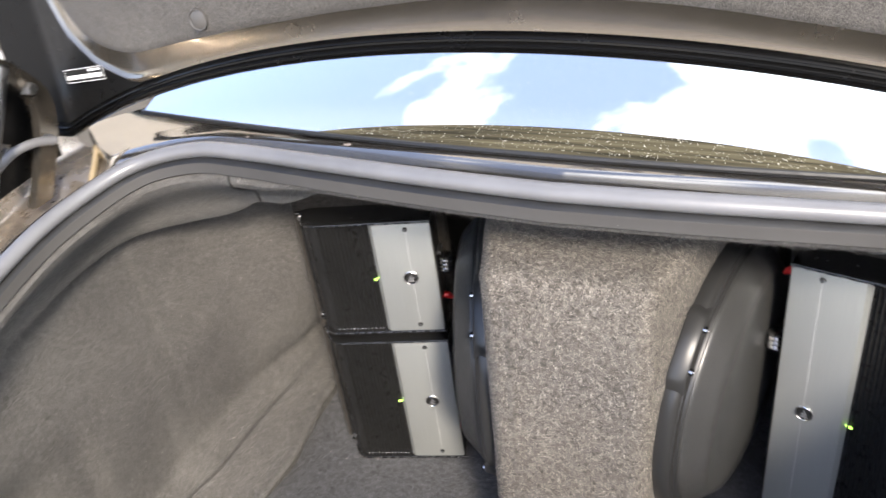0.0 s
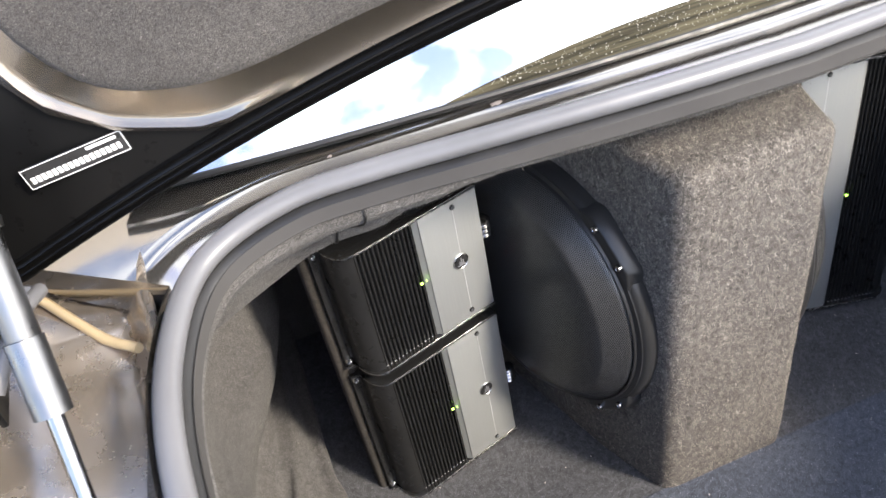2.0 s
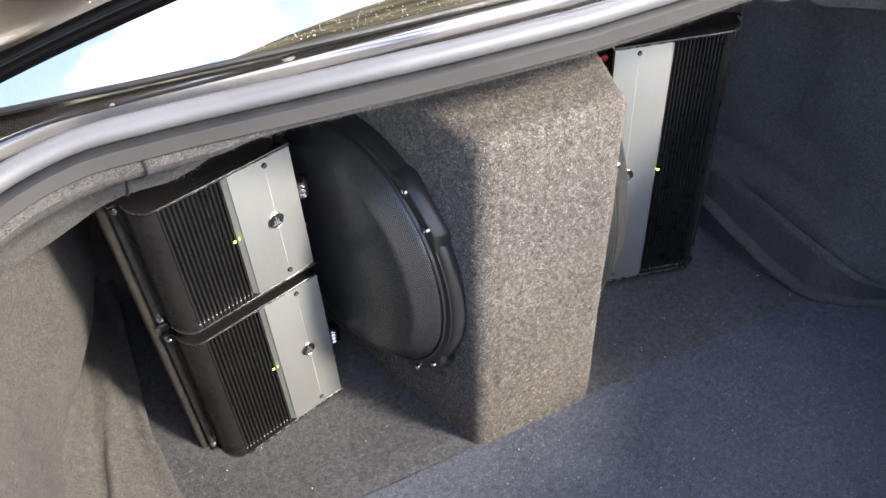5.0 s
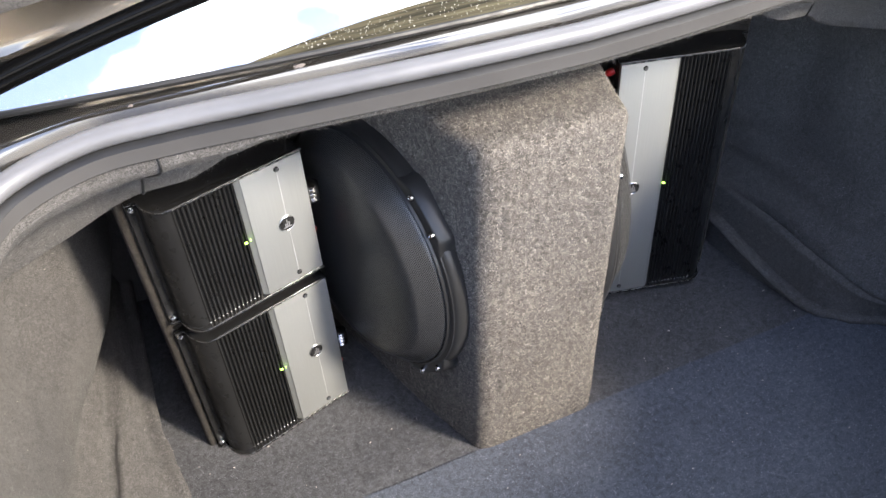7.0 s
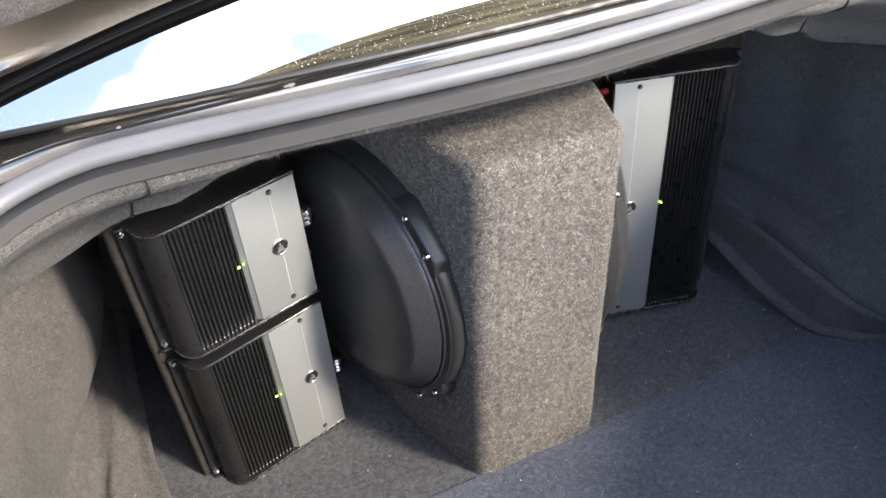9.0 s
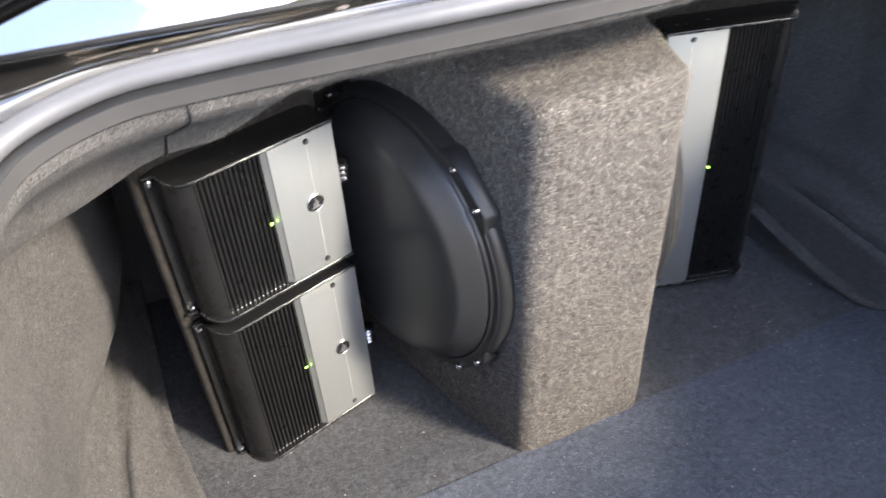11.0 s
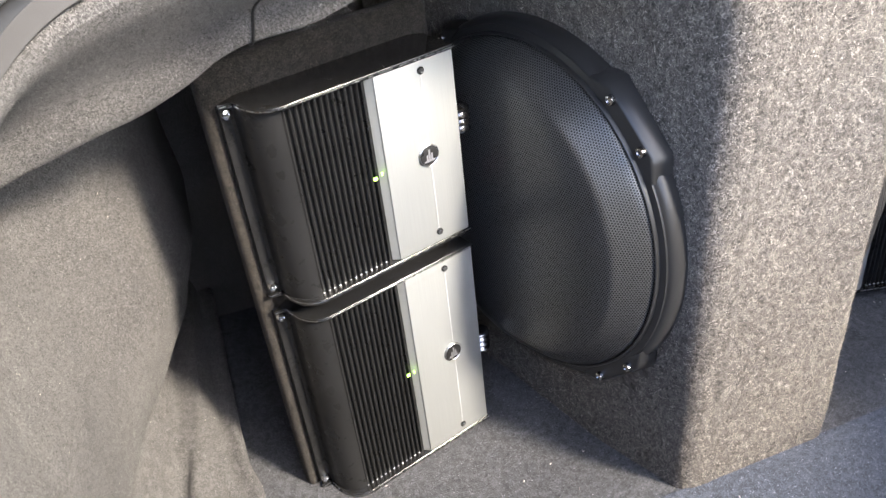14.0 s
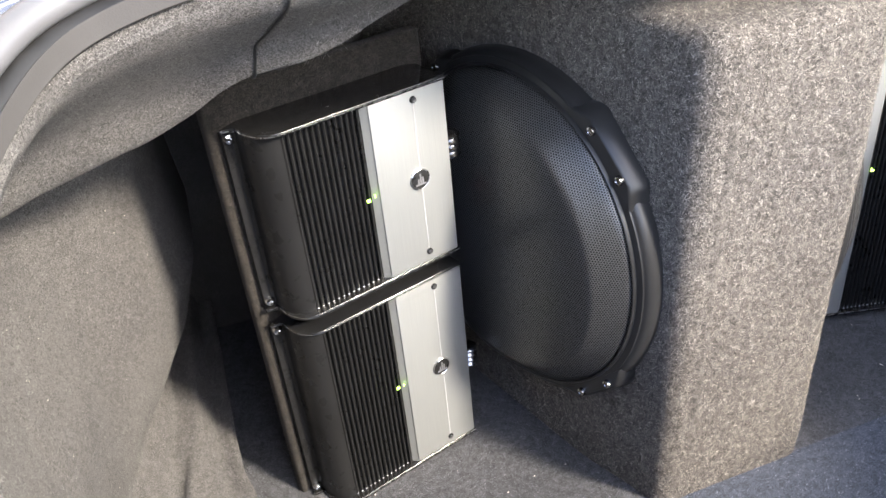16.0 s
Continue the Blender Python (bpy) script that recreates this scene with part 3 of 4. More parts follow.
def reflection_band_material():
    # brown streaks: the lid gasket's reflection put in as colour
    m, n, l, b = material("lid_reflection_band", (0.03, 0.027, 0.016), 0.6, spec=0.12)
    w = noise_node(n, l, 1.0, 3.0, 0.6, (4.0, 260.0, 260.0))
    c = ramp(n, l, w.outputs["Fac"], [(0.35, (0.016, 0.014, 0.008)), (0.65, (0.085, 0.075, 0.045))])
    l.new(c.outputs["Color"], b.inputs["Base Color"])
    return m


part("lid_reflection_band", grid_surface(reflection_band, span(-0.285, 0.285, 60), span(0, 1, 8), 0.0008), reflection_band_material(), window, "dark brown band for the lid's reflection along the window's wet lower edge")


def drops():
    rnd = random.Random(9)
    bm = bmesh.new()
    for i in range(1300):
        x = rnd.gauss(0.02, 0.22)
        top = 0.030 * max(1 - (x / 0.285) ** 2, 0)
        sv = rnd.uniform(0.004, top + 0.004) if rnd.random() < 0.62 else rnd.uniform(0.0, 0.16)
        if abs(x) > 0.52:
            continue
        p, r = window_point(x, sv) + Vector((0, -0.0006, 0.0018)), rnd.uniform(0.00022, 0.00052) * (1 if rnd.random() < 0.9 else 1.6)
        ring = [bm.verts.new(p + Vector((r * math.cos(t), r * math.sin(t) * 0.9, r * 0.45 * math.sin(t)))) for t in (0, 1.05, 2.09, 3.14, 4.19, 5.24)]
        up = bm.verts.new(p + Vector((0, -r * 0.3, r * 0.7)))
        for k in range(6):
            bm.faces.new((ring[k], ring[(k + 1) % 6], up))
    return bm


tagged(part("water_drops", drops(), DROPS), "small water drops on the rear window", "water drops", kind="stuff")


def quarter(side):
    """Shoulder and flank of the car beside the opening."""
    rings = []
    for j in range(60):
        y = 1.4 - 2.25 * j / 59
        back = smooth01((-0.2 - y) / 0.6)
        top = 0.60 - 0.17 * back + 0.03 * smooth01((y - 0.2) / 0.8)
        inner = 0.690 - 0.09 * smooth01((-0.45 - y) / 0.3)
        edge = 0.93 - 0.10 * smooth01((-0.55 - y) / 0.35)
        ring = []
        for k in range(15):
            t = k / 14
            if t < 0.45:
                q = t / 0.45
                x, z = inner + (edge - inner) * q, top - 0.015 * q * q - 0.03 * (1 - q) * 0.4
            else:
                q = (t - 0.45) / 0.55
                x = edge + 0.025 * math.sin(q * math.pi) - 0.05 * q * q
                z = top - 0.015 - 0.85 * q ** 1.3
            ring.append(Vector((side * x, y, z)))
        rings.append(ring)
    return loft(rings)


for s in (-1, 1):
    part("quarter_panel", quarter(s), PAINT, car, "dark grey painted rear wing")


def rear_skin(u, v):
    return (u * (0.83 - 0.04 * v), -0.86 - 0.05 * math.sin(v * 2.6) + 0.10 * u * u, 0.42 - 0.72 * v)


part("bumper", grid_surface(rear_skin, span(-1, 1, 30), span(0, 1, 16), 0.006), PAINT, car, "dark grey painted rear bumper")


def sill_top(u, v):
    return (u * (0.60 + 0.23 * v), -0.765 - 0.105 * v + 0.10 * u * u * v, 0.392 + 0.028 * v)


part("sill", grid_surface(sill_top, span(-1, 1, 30), span(0, 1, 6), 0.005), PAINT, car, "painted loading sill")


def roof(u, v):
    return (u * 0.52 * (1 - 0.1 * v), 0.54 + 1.0 * v, 0.905 + 0.06 * math.sin(v * 1.5) - 0.06 * u * u)


part("roof", grid_surface(roof, span(-1, 1, 20), span(0, 1, 12), 0.006), PAINT, car, "dark grey painted roof")


def pillar(side):
    def fn(u, v):
        a_ = window_point(side * 0.555, 0.75 * v)
        b_ = Vector((side * (0.70 + 0.03 * (1 - v)), -0.05 + 0.72 * v, 0.585 + 0.10 * v))
        return a_.lerp(b_, u) + Vector((side * 0.02, 0, 0.015)) * math.sin(math.pi * u)
    return fn


for s in (-1, 1):
    part("roof_pillar", grid_surface(pillar(s), span(0, 1, 12), span(0.12, 1, 20), 0.004), PAINT, car, "dark grey painted roof pillar")


def cabin_side(side):
    def fn(u, v):
        y = 0.50 + 0.90 * v
        return Vector((side * (0.50 + 0.16 * u + 0.03 * math.sin(math.pi * u)), y, 0.90 - 0.30 * u + 0.04 * (1 - u) * v))
    return fn


for s in (-1, 1):
    part("side_window", grid_surface(cabin_side(s), span(0, 1, 8), span(-0.15, 1, 12), 0.005), GLASS, car, "tinted side window")
part("bulkhead", block((1.7, 0.02, 0.95), (0, 1.42, 0.35), 0.004), BLACK_PLASTIC, car)


# ---------- trunk lid ----------
LID_TILT = radians(92.8)


def lid_point(x, s, n=0.0):
    """On the lid's inner side: s metres up from its front edge, n metres proud of it towards the trunk."""
    c, si = math.cos(LID_TILT), math.sin(LID_TILT)
    q = min(x * x, 0.40)
    return Vector((x, -0.213 + 0.238 * q - s * c - n * si, 0.749 - 0.407 * q + s * si - n * c))


lid = part("trunk_lid", grid_surface(lambda u, v: lid_point(u * (0.665 + 0.055 * smooth01((v - 0.03) / 0.08) - 0.05 * smooth01((v - 0.4) / 0.25)), v, -0.004), span(-1, 1, 60), span(0.0, 0.62, 30), 0.012),
           PAINT_INNER, car, "raised trunk lid, dark grey painted inside")


def trim_edge(x):
    x = abs(x)
    for (x0, s0), (x1, s1) in zip(TRIM, TRIM[1:]):
        if x <= x1:
            t = (x - x0) / (x1 - x0)
            return s0 + (s1 - s0) * t
    return TRIM[-1][1]


TRIM_CTRL = [(0, 0.0385), (0.10, 0.0365), (0.20, 0.0335), (0.30, 0.0335), (0.36, 0.0360), (0.42, 0.0400), (0.47, 0.052), (0.52, 0.083), (0.555, 0.135), (0.572, 0.19), (0.580, 0.26)]
TRIM = [(p.x, p.y) for p in curve([(x, d, 0) for x, d in TRIM_CTRL], 8)]


def trim_panel():
    xs = span(-0.578, 0.578, 100)
    rows = []
    for v, n in ((0, -0.002), (0, 0.006), (0.006, 0.010), (0.02, 0.012), *((q, 0.012) for q in span(0.06, 1.0, 16))):
        rows.append([lid_point(x, trim_edge(x) + 0.0 + v * (0.57 - trim_edge(x)), n + 0.002 * noise.noise(Vector((x * 12, v * 8, 1)))) for x in xs])
    return loft(rows)


part("trim_panel", trim_panel(), CARPET_LID, lid, "grey carpet trim on the inside of the lid")


LIP = [(0.0, 0.0135), (0.42, 0.0135), (0.45, 0.0150), (0.47, 0.0205), (0.52, 0.051), (0.56, 0.090), (0.60, 0.167), (0.625, 0.26)]


def lip_edge(x):
    """Lower edge of the painted fold between trim and gasket."""
    x = abs(x)
    for (x0, s0), (x1, s1) in zip(LIP, LIP[1:]):
        if x <= x1:
            return s0 + (s1 - s0) * (x - x0) / (x1 - x0)
    return LIP[-1][1]


def lid_lip():
    """Broad fold of the painted inner panel below the trim, with a rolled lip at the corners."""
    rings = []
    for x in span(-0.585, 0.585, 130):
        top, low = trim_edge(min(abs(x), 0.580)) + 0.003, lip_edge(x)
        roll = 0.0045 * smooth01((abs(x) - 0.40) / 0.07)
        ring = []
        for q in span(0, 1, 14):
            n = 0.0045 + 0.0050 * (1 - q) ** 1.6 + roll * math.exp(-((q - 0.86) / 0.10) ** 2)
            ring.append(lid_point(x, top + (low - top) * q, n))
        ring.append(lid_point(x, low, -0.002))
        rings.append(ring)
    return loft(rings)


part("pressed_fold", lid_lip(), PAINT_INNER, lid, "glossy pressed fold of painted steel")


def lid_flange(side):
    """Corner of the inner panel between gasket and fold, blackened for the dark it reflects."""
    rings = []
    for v in span(0.41, 0.708, 46):
        top = max(lip_edge(v), 0.013)
        rings.append([lid_point(side * v, 0.010 + (top - 0.010) * q, 0.0012) for q in span(0, 1, 10)])
    return loft(rings)


for s in (-1, 1):
    part("lid_flange", lid_flange(s), LID_BLACK, lid, "corner of the lid's inner panel, black for the dark it reflects")


def lid_gasket():
    rings = []
    sec = [(-0.004, -0.012), (-0.005, 0.002), (-0.0035, 0.0060), (-0.0022, 0.0064), (-0.0010, 0.0020), (0.0010, 0.0022), (0.0022, 0.0068), (0.0029, 0.0076), (0.0036, 0.0068), (0.0048, 0.0024), (0.0064, 0.0022),
           (0.0076, 0.0062), (0.0083, 0.0069), (0.0090, 0.0062), (0.0105, 0.0030), (0.0130, 0.0050), (0.0140, 0.0), (0.0140, -0.006)]
    for x in span(-0.66, 0.66, 120):
        rings.append([lid_point(x, s, n) for s, n in sec])
    return loft(rings, close_ring=True, caps=True)


part("lid_gasket", lid_gasket(), RUBBER_GASKET, lid, "black ribbed rubber along the lid's edge")


def lid_disc(x, s, n, r, h):
    bm = revolve([(0, h * 0.9), (r * 0.72, h * 0.9), (r * 0.80, h * 0.75), (r * 0.86, h), (r * 0.95, h), (r, h * 0.6), (r, 0)], 28)
    c, si = math.cos(LID_TILT), math.sin(LID_TILT)
    ex, ey, ez = Vector((1, 0, 0)), Vector((0, -c, si)), Vector((0, -si, -c))
    m = Matrix((ex, ey, ez)).transposed().to_4x4()
    return moved(bm, Matrix.Translation(lid_point(x, s, n)) @ m)


for x in (-0.329, 0.329):
    part("push_clip", lid_disc(x, 0.0545, 0.0125, 0.0105, 0.004), GREY_PLASTIC, lid, "round grey plastic push clip")


def lid_frame(x, s, n, spin):
    c, si = math.cos(LID_TILT), math.sin(LID_TILT)
    ex, ey, ez = Vector((1, 0, 0)), Vector((0, -c, si)), Vector((0, -si, -c))
    ex = Vector((1, 0.3 * x, -0.35 * x)).normalized()
    ez = ex.cross(ey).normalized()
    if ez.y > 0:
        ez = -ez
    ey = ez.cross(ex).normalized()
    return Matrix.Translation(lid_point(x, s, n)) @ Matrix((ex, ey, ez)).transposed().to_4x4() @ pose(0, 0, 0, 0, 0, spin)


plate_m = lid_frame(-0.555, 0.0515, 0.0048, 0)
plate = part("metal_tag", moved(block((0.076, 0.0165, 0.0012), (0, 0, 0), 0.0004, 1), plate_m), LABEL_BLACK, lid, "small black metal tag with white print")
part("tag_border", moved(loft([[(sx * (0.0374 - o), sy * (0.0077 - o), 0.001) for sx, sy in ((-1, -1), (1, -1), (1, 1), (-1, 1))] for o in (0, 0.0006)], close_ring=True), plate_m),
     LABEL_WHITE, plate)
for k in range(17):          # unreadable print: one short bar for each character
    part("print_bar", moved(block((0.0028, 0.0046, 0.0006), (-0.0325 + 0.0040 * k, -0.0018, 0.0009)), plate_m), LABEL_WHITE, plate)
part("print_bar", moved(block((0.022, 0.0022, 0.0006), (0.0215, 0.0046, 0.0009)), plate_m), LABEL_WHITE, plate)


# ---------- gas struts ----------
def strut(side):
    low, mid, mid2, top = (Vector((side * x, y, z)) for x, y, z in ((0.607, -0.345, 0.500), (0.607, -0.280, 0.588), (0.607, -0.278, 0.590), (0.607, -0.205, 0.705)))
    t = part("gas_strut", tube([mid2, mid2.lerp(top, 0.02), top], [0.0090, 0.0105, 0.0105], 20), STEEL, car, "grey metal gas strut holding the lid")
    part("rod", tube([low, mid2], 0.0055, 14), CLAMP, t, "bright steel rod")
    part("collar", tube([mid, mid.lerp(top, 0.35)], 0.0118, 20), STEEL, t)
    part("ball_joint", moved(revolve([(0, -0.010), (0.008, -0.006), (0.010, 0), (0.008, 0.006), (0, 0.010)], 18), Matrix.Translation(low)), BLACK_METAL, t)
    part("ball_joint", moved(revolve([(0, -0.010), (0.008, -0.006), (0.010, 0), (0.008, 0.006), (0, 0.010)], 18), Matrix.Translation(top)), BLACK_METAL, t)


def hinge(side):
    pts = curve([(side * 0.635, -0.20, 0.53), (side * 0.632, -0.16, 0.60), (side * 0.628, -0.155, 0.65), (side * 0.61, -0.20, 0.70), (side * 0.58, -0.26, 0.74)], 6)
    h = part("hinge_arm", loft([[p + Vector((dx, dy, 0)) for dx, dy in ((-0.006, -0.014), (0.006, -0.014), (0.006, 0.014), (-0.006, 0.014))] for p in pts], close_ring=True, caps=True),
             PAINT_INNER, car, "painted steel hinge arm of the lid")
    for p in (pts[6], pts[14]):
        b = moved(revolve([(0, 0.008), (0.006, 0.008), (0.008, 0.004), (0.008, -0.006)], 6), Matrix.Translation(p + Vector((-side * 0.008, -0.006, 0))) @ pose(0, 0, 0, 0, -90 * side, 0))
        part("hinge_bolt", b, STEEL, h)


def bracket(side):
    """Dark pressed plate behind the hinge arm, with bolts and a rubber hose."""
    pts = [(-0.235, 0.552), (-0.130, 0.560), (-0.128, 0.640), (-0.150, 0.690), (-0.200, 0.705), (-0.232, 0.660)]
    bm = prism([(y, z) for y, z in pts], 0.0, 0.005, 0.0015)
    m = Matrix(((0, 0, side, side * 0.652), (1, 0, 0, 0), (0, 1, 0, 0), (0, 0, 0, 1)))
    b = part("hinge_bracket", moved(bm, m), LID_BLACK, car, "black pressed steel hinge bracket")
    for y, z in ((-0.205, 0.600), (-0.160, 0.585), (-0.185, 0.665)):
        at = Matrix.Translation((side * 0.652, y, z)) @ pose(0, 0, 0, 0, -90 * side, 0)
        part("bracket_bolt", moved(revolve([(0, 0.009), (0.0055, 0.009), (0.0065, 0.007), (0.0065, 0.002), (0.010, 0.0015), (0.010, 0)], 6), at), STEEL, b, "bright hexagon bolt")
    hose = curve([(side * 0.645, -0.240, 0.585), (side * 0.628, -0.215, 0.604), (side * 0.618, -0.190, 0.607), (side * 0.612, -0.165, 0.600)], 6)
    part("hose", tube(hose, 0.0055, 10), RUBBER, b, "pale grey rubber hose")


for s in (-1, 1):
    strut(s)
    hinge(s)
    bracket(s)


drain_hose = curve([(-0.655, -0.070, 0.548), (-0.635, -0.097, 0.542), (-0.613, -0.129, 0.537), (-0.591, -0.160, 0.534), (-0.568, -0.184, 0.536)], 6)
part("drain_hose", tube(drain_hose, 0.0042, 10), HOSE, car, "thin beige plastic hose lying in the drain channel")


# ---------- speaker box ----------
TAPER = radians(15)
BOX_Z0, BOX_FRONT, BOX_BACK = FLOOR_Z + 0.001, -0.168, 0.33


def box_half(y, side=1):
    return (0.0925 if side > 0 else 0.0850) + (y - BOX_FRONT) * math.tan(TAPER)


def speaker_box():
    bm = bmesh.new()
    c = []
    for y, top in ((BOX_FRONT, 0.492), (BOX_BACK, 0.515)):
        for sx in (-1, 1):
            for z in (BOX_Z0, top):
                k = box_half(y, sx) - (0.0015 if z > 0.1 and sx > 0 else 0)
                c.append(bm.verts.new((sx * k, y, z)))
    f = lambda *i: bm.faces.new([c[j] for j in i])
    f(0, 2, 3, 1), f(4, 5, 7, 6), f(0, 1, 5, 4), f(2, 6, 7, 3), f(1, 3, 7, 5), f(0, 4, 6, 2)
    bmesh.ops.recalc_face_normals(bm, faces=bm.faces)
    up = [ed for ed in bm.edges if max(v.co.z for v in ed.verts) > 0.1]
    bmesh.ops.bevel(bm, geom=up, offset=0.016, segments=6, profile=0.5, affect="EDGES")
    bmesh.ops.subdivide_edges(bm, edges=[ed for ed in bm.edges if ed.calc_length() > 0.05], cuts=18, use_grid_fill=True)
    bmesh.ops.triangulate(bm, faces=[q for q in bm.faces if len(q.verts) > 4])
    bm.normal_update()
    for v in bm.verts:
        if v.co.z > 0.02:
            v.co += v.normal * (0.0014 * noise.noise(v.co * 14) + 0.0008 * noise.noise(v.co * 45))
    return bm


box_label = "speaker enclosure covered in brown-grey carpet, standing on the trunk floor"
box = thing("speaker_box", Matrix.Identity(4), box_label, "speaker box")
part("enclosure", speaker_box(), CARPET_BOX, box, sharp=30)


def carpet_seam():
    """Low ridge where the carpet overlaps on the front of the box."""
    rings = []
    for k in range(61):
        z = BOX_Z0 + 0.002 + 0.482 * k / 60
        x = -0.0565 + 0.0012 * noise.noise(Vector((z * 7, 3, 0)))
        h = 0.0011 * (0.75 + 0.5 * noise.noise(Vector((z * 18, 9, 0))))
        rings.append([Vector((x + 0.0085 * c, BOX_FRONT + 0.0012 - (0.0012 + h) * math.cos(c * math.pi / 2), z)) for c in (-1, -0.66, -0.33, 0, 0.33, 0.66, 1)])
    return loft(rings)


part("seam", carpet_seam(), CARPET_BOX, box, "raised seam of the overlapping carpet")


# ---------- subwoofers ----------
def uv_dome(profile, seg):
    """A turned sheet whose uv runs in metres along the sheet."""
    verts, faces, uvs = [], [], []
    arc = [0.0]
    for (r0, h0), (r1, h1) in zip(profile, profile[1:]):
        arc.append(arc[-1] + math.hypot(r1 - r0, h1 - h0))
    for (r, h), a_ in zip(profile, arc):
        for j in range(seg):
            t = 2 * math.pi * j / seg
            verts.append((r * math.cos(t), r * math.sin(t), h))
            uvs.append((a_ * math.cos(t), a_ * math.sin(t)))
    for i in range(len(profile) - 1):
        for j in range(seg):
            j2 = (j + 1) % seg
            faces.append((i * seg + j, (i + 1) * seg + j, (i + 1) * seg + j2, i * seg + j2))
    me = bpy.data.meshes.new("grille")
    me.from_pydata(verts, [], faces)
    layer = me.uv_layers.new(name="UVMap")
    for poly in me.polygons:
        poly.use_smooth = True
        for li in poly.loop_indices:
            layer.data[li].uv = uvs[me.loops[li].vertex_index]
    me.materials.append(GRILLE)
    return me


dome = [(0.0004, 0.0535), (0.03, 0.0535), (0.07, 0.0533), (0.11, 0.0528), (0.134, 0.0516), (0.1415, 0.0502), (0.1452, 0.0488), (0.1478, 0.0468),
        (0.1522, 0.0426), (0.1570, 0.0382), (0.1620, 0.0336), (0.1662, 0.0298), (0.1688, 0.0272), (0.1700, 0.0250), (0.1704, 0.0220), (0.1704, 0.012)]
GRILLE_MESH = uv_dome(dome, 128)


def tab_shape(r):
    """Screw tab on the ring: flat on top, with sloping ends and a broad sloping outer face."""
    def outline(o, e):
        return [(r - 0.0095, -0.052 - e), (r - 0.002 + o, -0.043 - e), (r + 0.0045 + o, -0.034 - e), (r + 0.0045 + o, 0.034 + e), (r - 0.002 + o, 0.043 + e), (r - 0.0095, 0.052 + e)]
    rings = [[(x, y, z) for x, y in outline(o, e)] for z, o, e in ((0.0005, 0.0040, 0.002), (0.0080, 0.0040, 0.002), (0.0190, 0.0003, -0.0005), (0.0206, -0.0008, -0.0015), (0.0211, -0.0020, -0.0028))]
    return loft(rings, close_ring=True, caps=True)


def subwoofer(m):
    t = thing("subwoofer", m, "round black subwoofer behind a domed perforated grille, in carpeted box", "subwoofer", "subwoofers in the speaker box")
    part("ring", revolve([(0.150, 0.0), (0.1862, 0.0), (0.1866, 0.0070), (0.1860, 0.0118), (0.1846, 0.0152), (0.1822, 0.0178), (0.1806, 0.0184), (0.1799, 0.0190), (0.1796, 0.0202), (0.1740, 0.0212), (0.1735, 0.0240), (0.1727, 0.0249), (0.1717, 0.0249), (0.1710, 0.0240), (0.1707, 0.018), (0.150, 0.005)], 128), BLACK_PLASTIC, t, "black moulded trim ring")
    g = new("grille", GRILLE_MESH)
    g.parent = t
    tagged(g, "black perforated steel grille")
    # added black sheet that keeps the holes evenly dark and hides the cone
    part("backing_cloth", revolve([(max(r - 0.0012, 0.0), h - 0.0022) for r, h in dome[-2::-1]], 96), CLOTH, t, "black acoustic cloth behind the grille, added to make the holes evenly dark")
    part("surround", revolve([(0.168, 0.001), (0.160, 0.014), (0.148, 0.020), (0.136, 0.014), (0.128, 0.002)], 96), RUBBER_BLACK, t, "rubber roll surround")
    part("cone", revolve([(0.128, 0.002), (0.108, 0.004), (0.104, 0.007), (0.100, 0.004), (0.07, -0.012), (0.045, -0.004), (0.0, 0.006)], 96), CONE, t)
    for k in range(4):
        turn = pose(0, 0, 0, 0, 0, 45 + 90 * k)
        tab = part("tab", moved(tab_shape(0.1835), turn), BLACK_PLASTIC, t)
        for sgn in (-1, 1):
            at = turn @ Matrix.Translation((0.1828, sgn * 0.0240, 0.0205))
            part("screw", moved(revolve([(0, 0.0035), (0.0016, 0.0035), (0.0022, 0.0045), (0.0040, 0.004), (0.0046, 0.0015), (0.0046, -0.001)], 16), at), CLAMP, tab, "bright socket-head screw")
    return t


for side in (-1, 1):
    along = Vector((side * math.sin(TAPER), math.cos(TAPER), 0))
    out = Vector((side * math.cos(TAPER), -math.sin(TAPER), 0))
    foot = Vector((side * box_half(0.033, side), 0.033, 0.248))
    m = Matrix((along, out.cross(along), out)).transposed().to_4x4()
    subwoofer(Matrix.Translation(foot - out * 0.001) @ m)


# ---------- amplifiers ----------
AMP_W, AMP_D, PANEL_W = 0.193, 0.050, 0.0828
RIBS, RIB_PITCH = 13, 0.0715 / 13


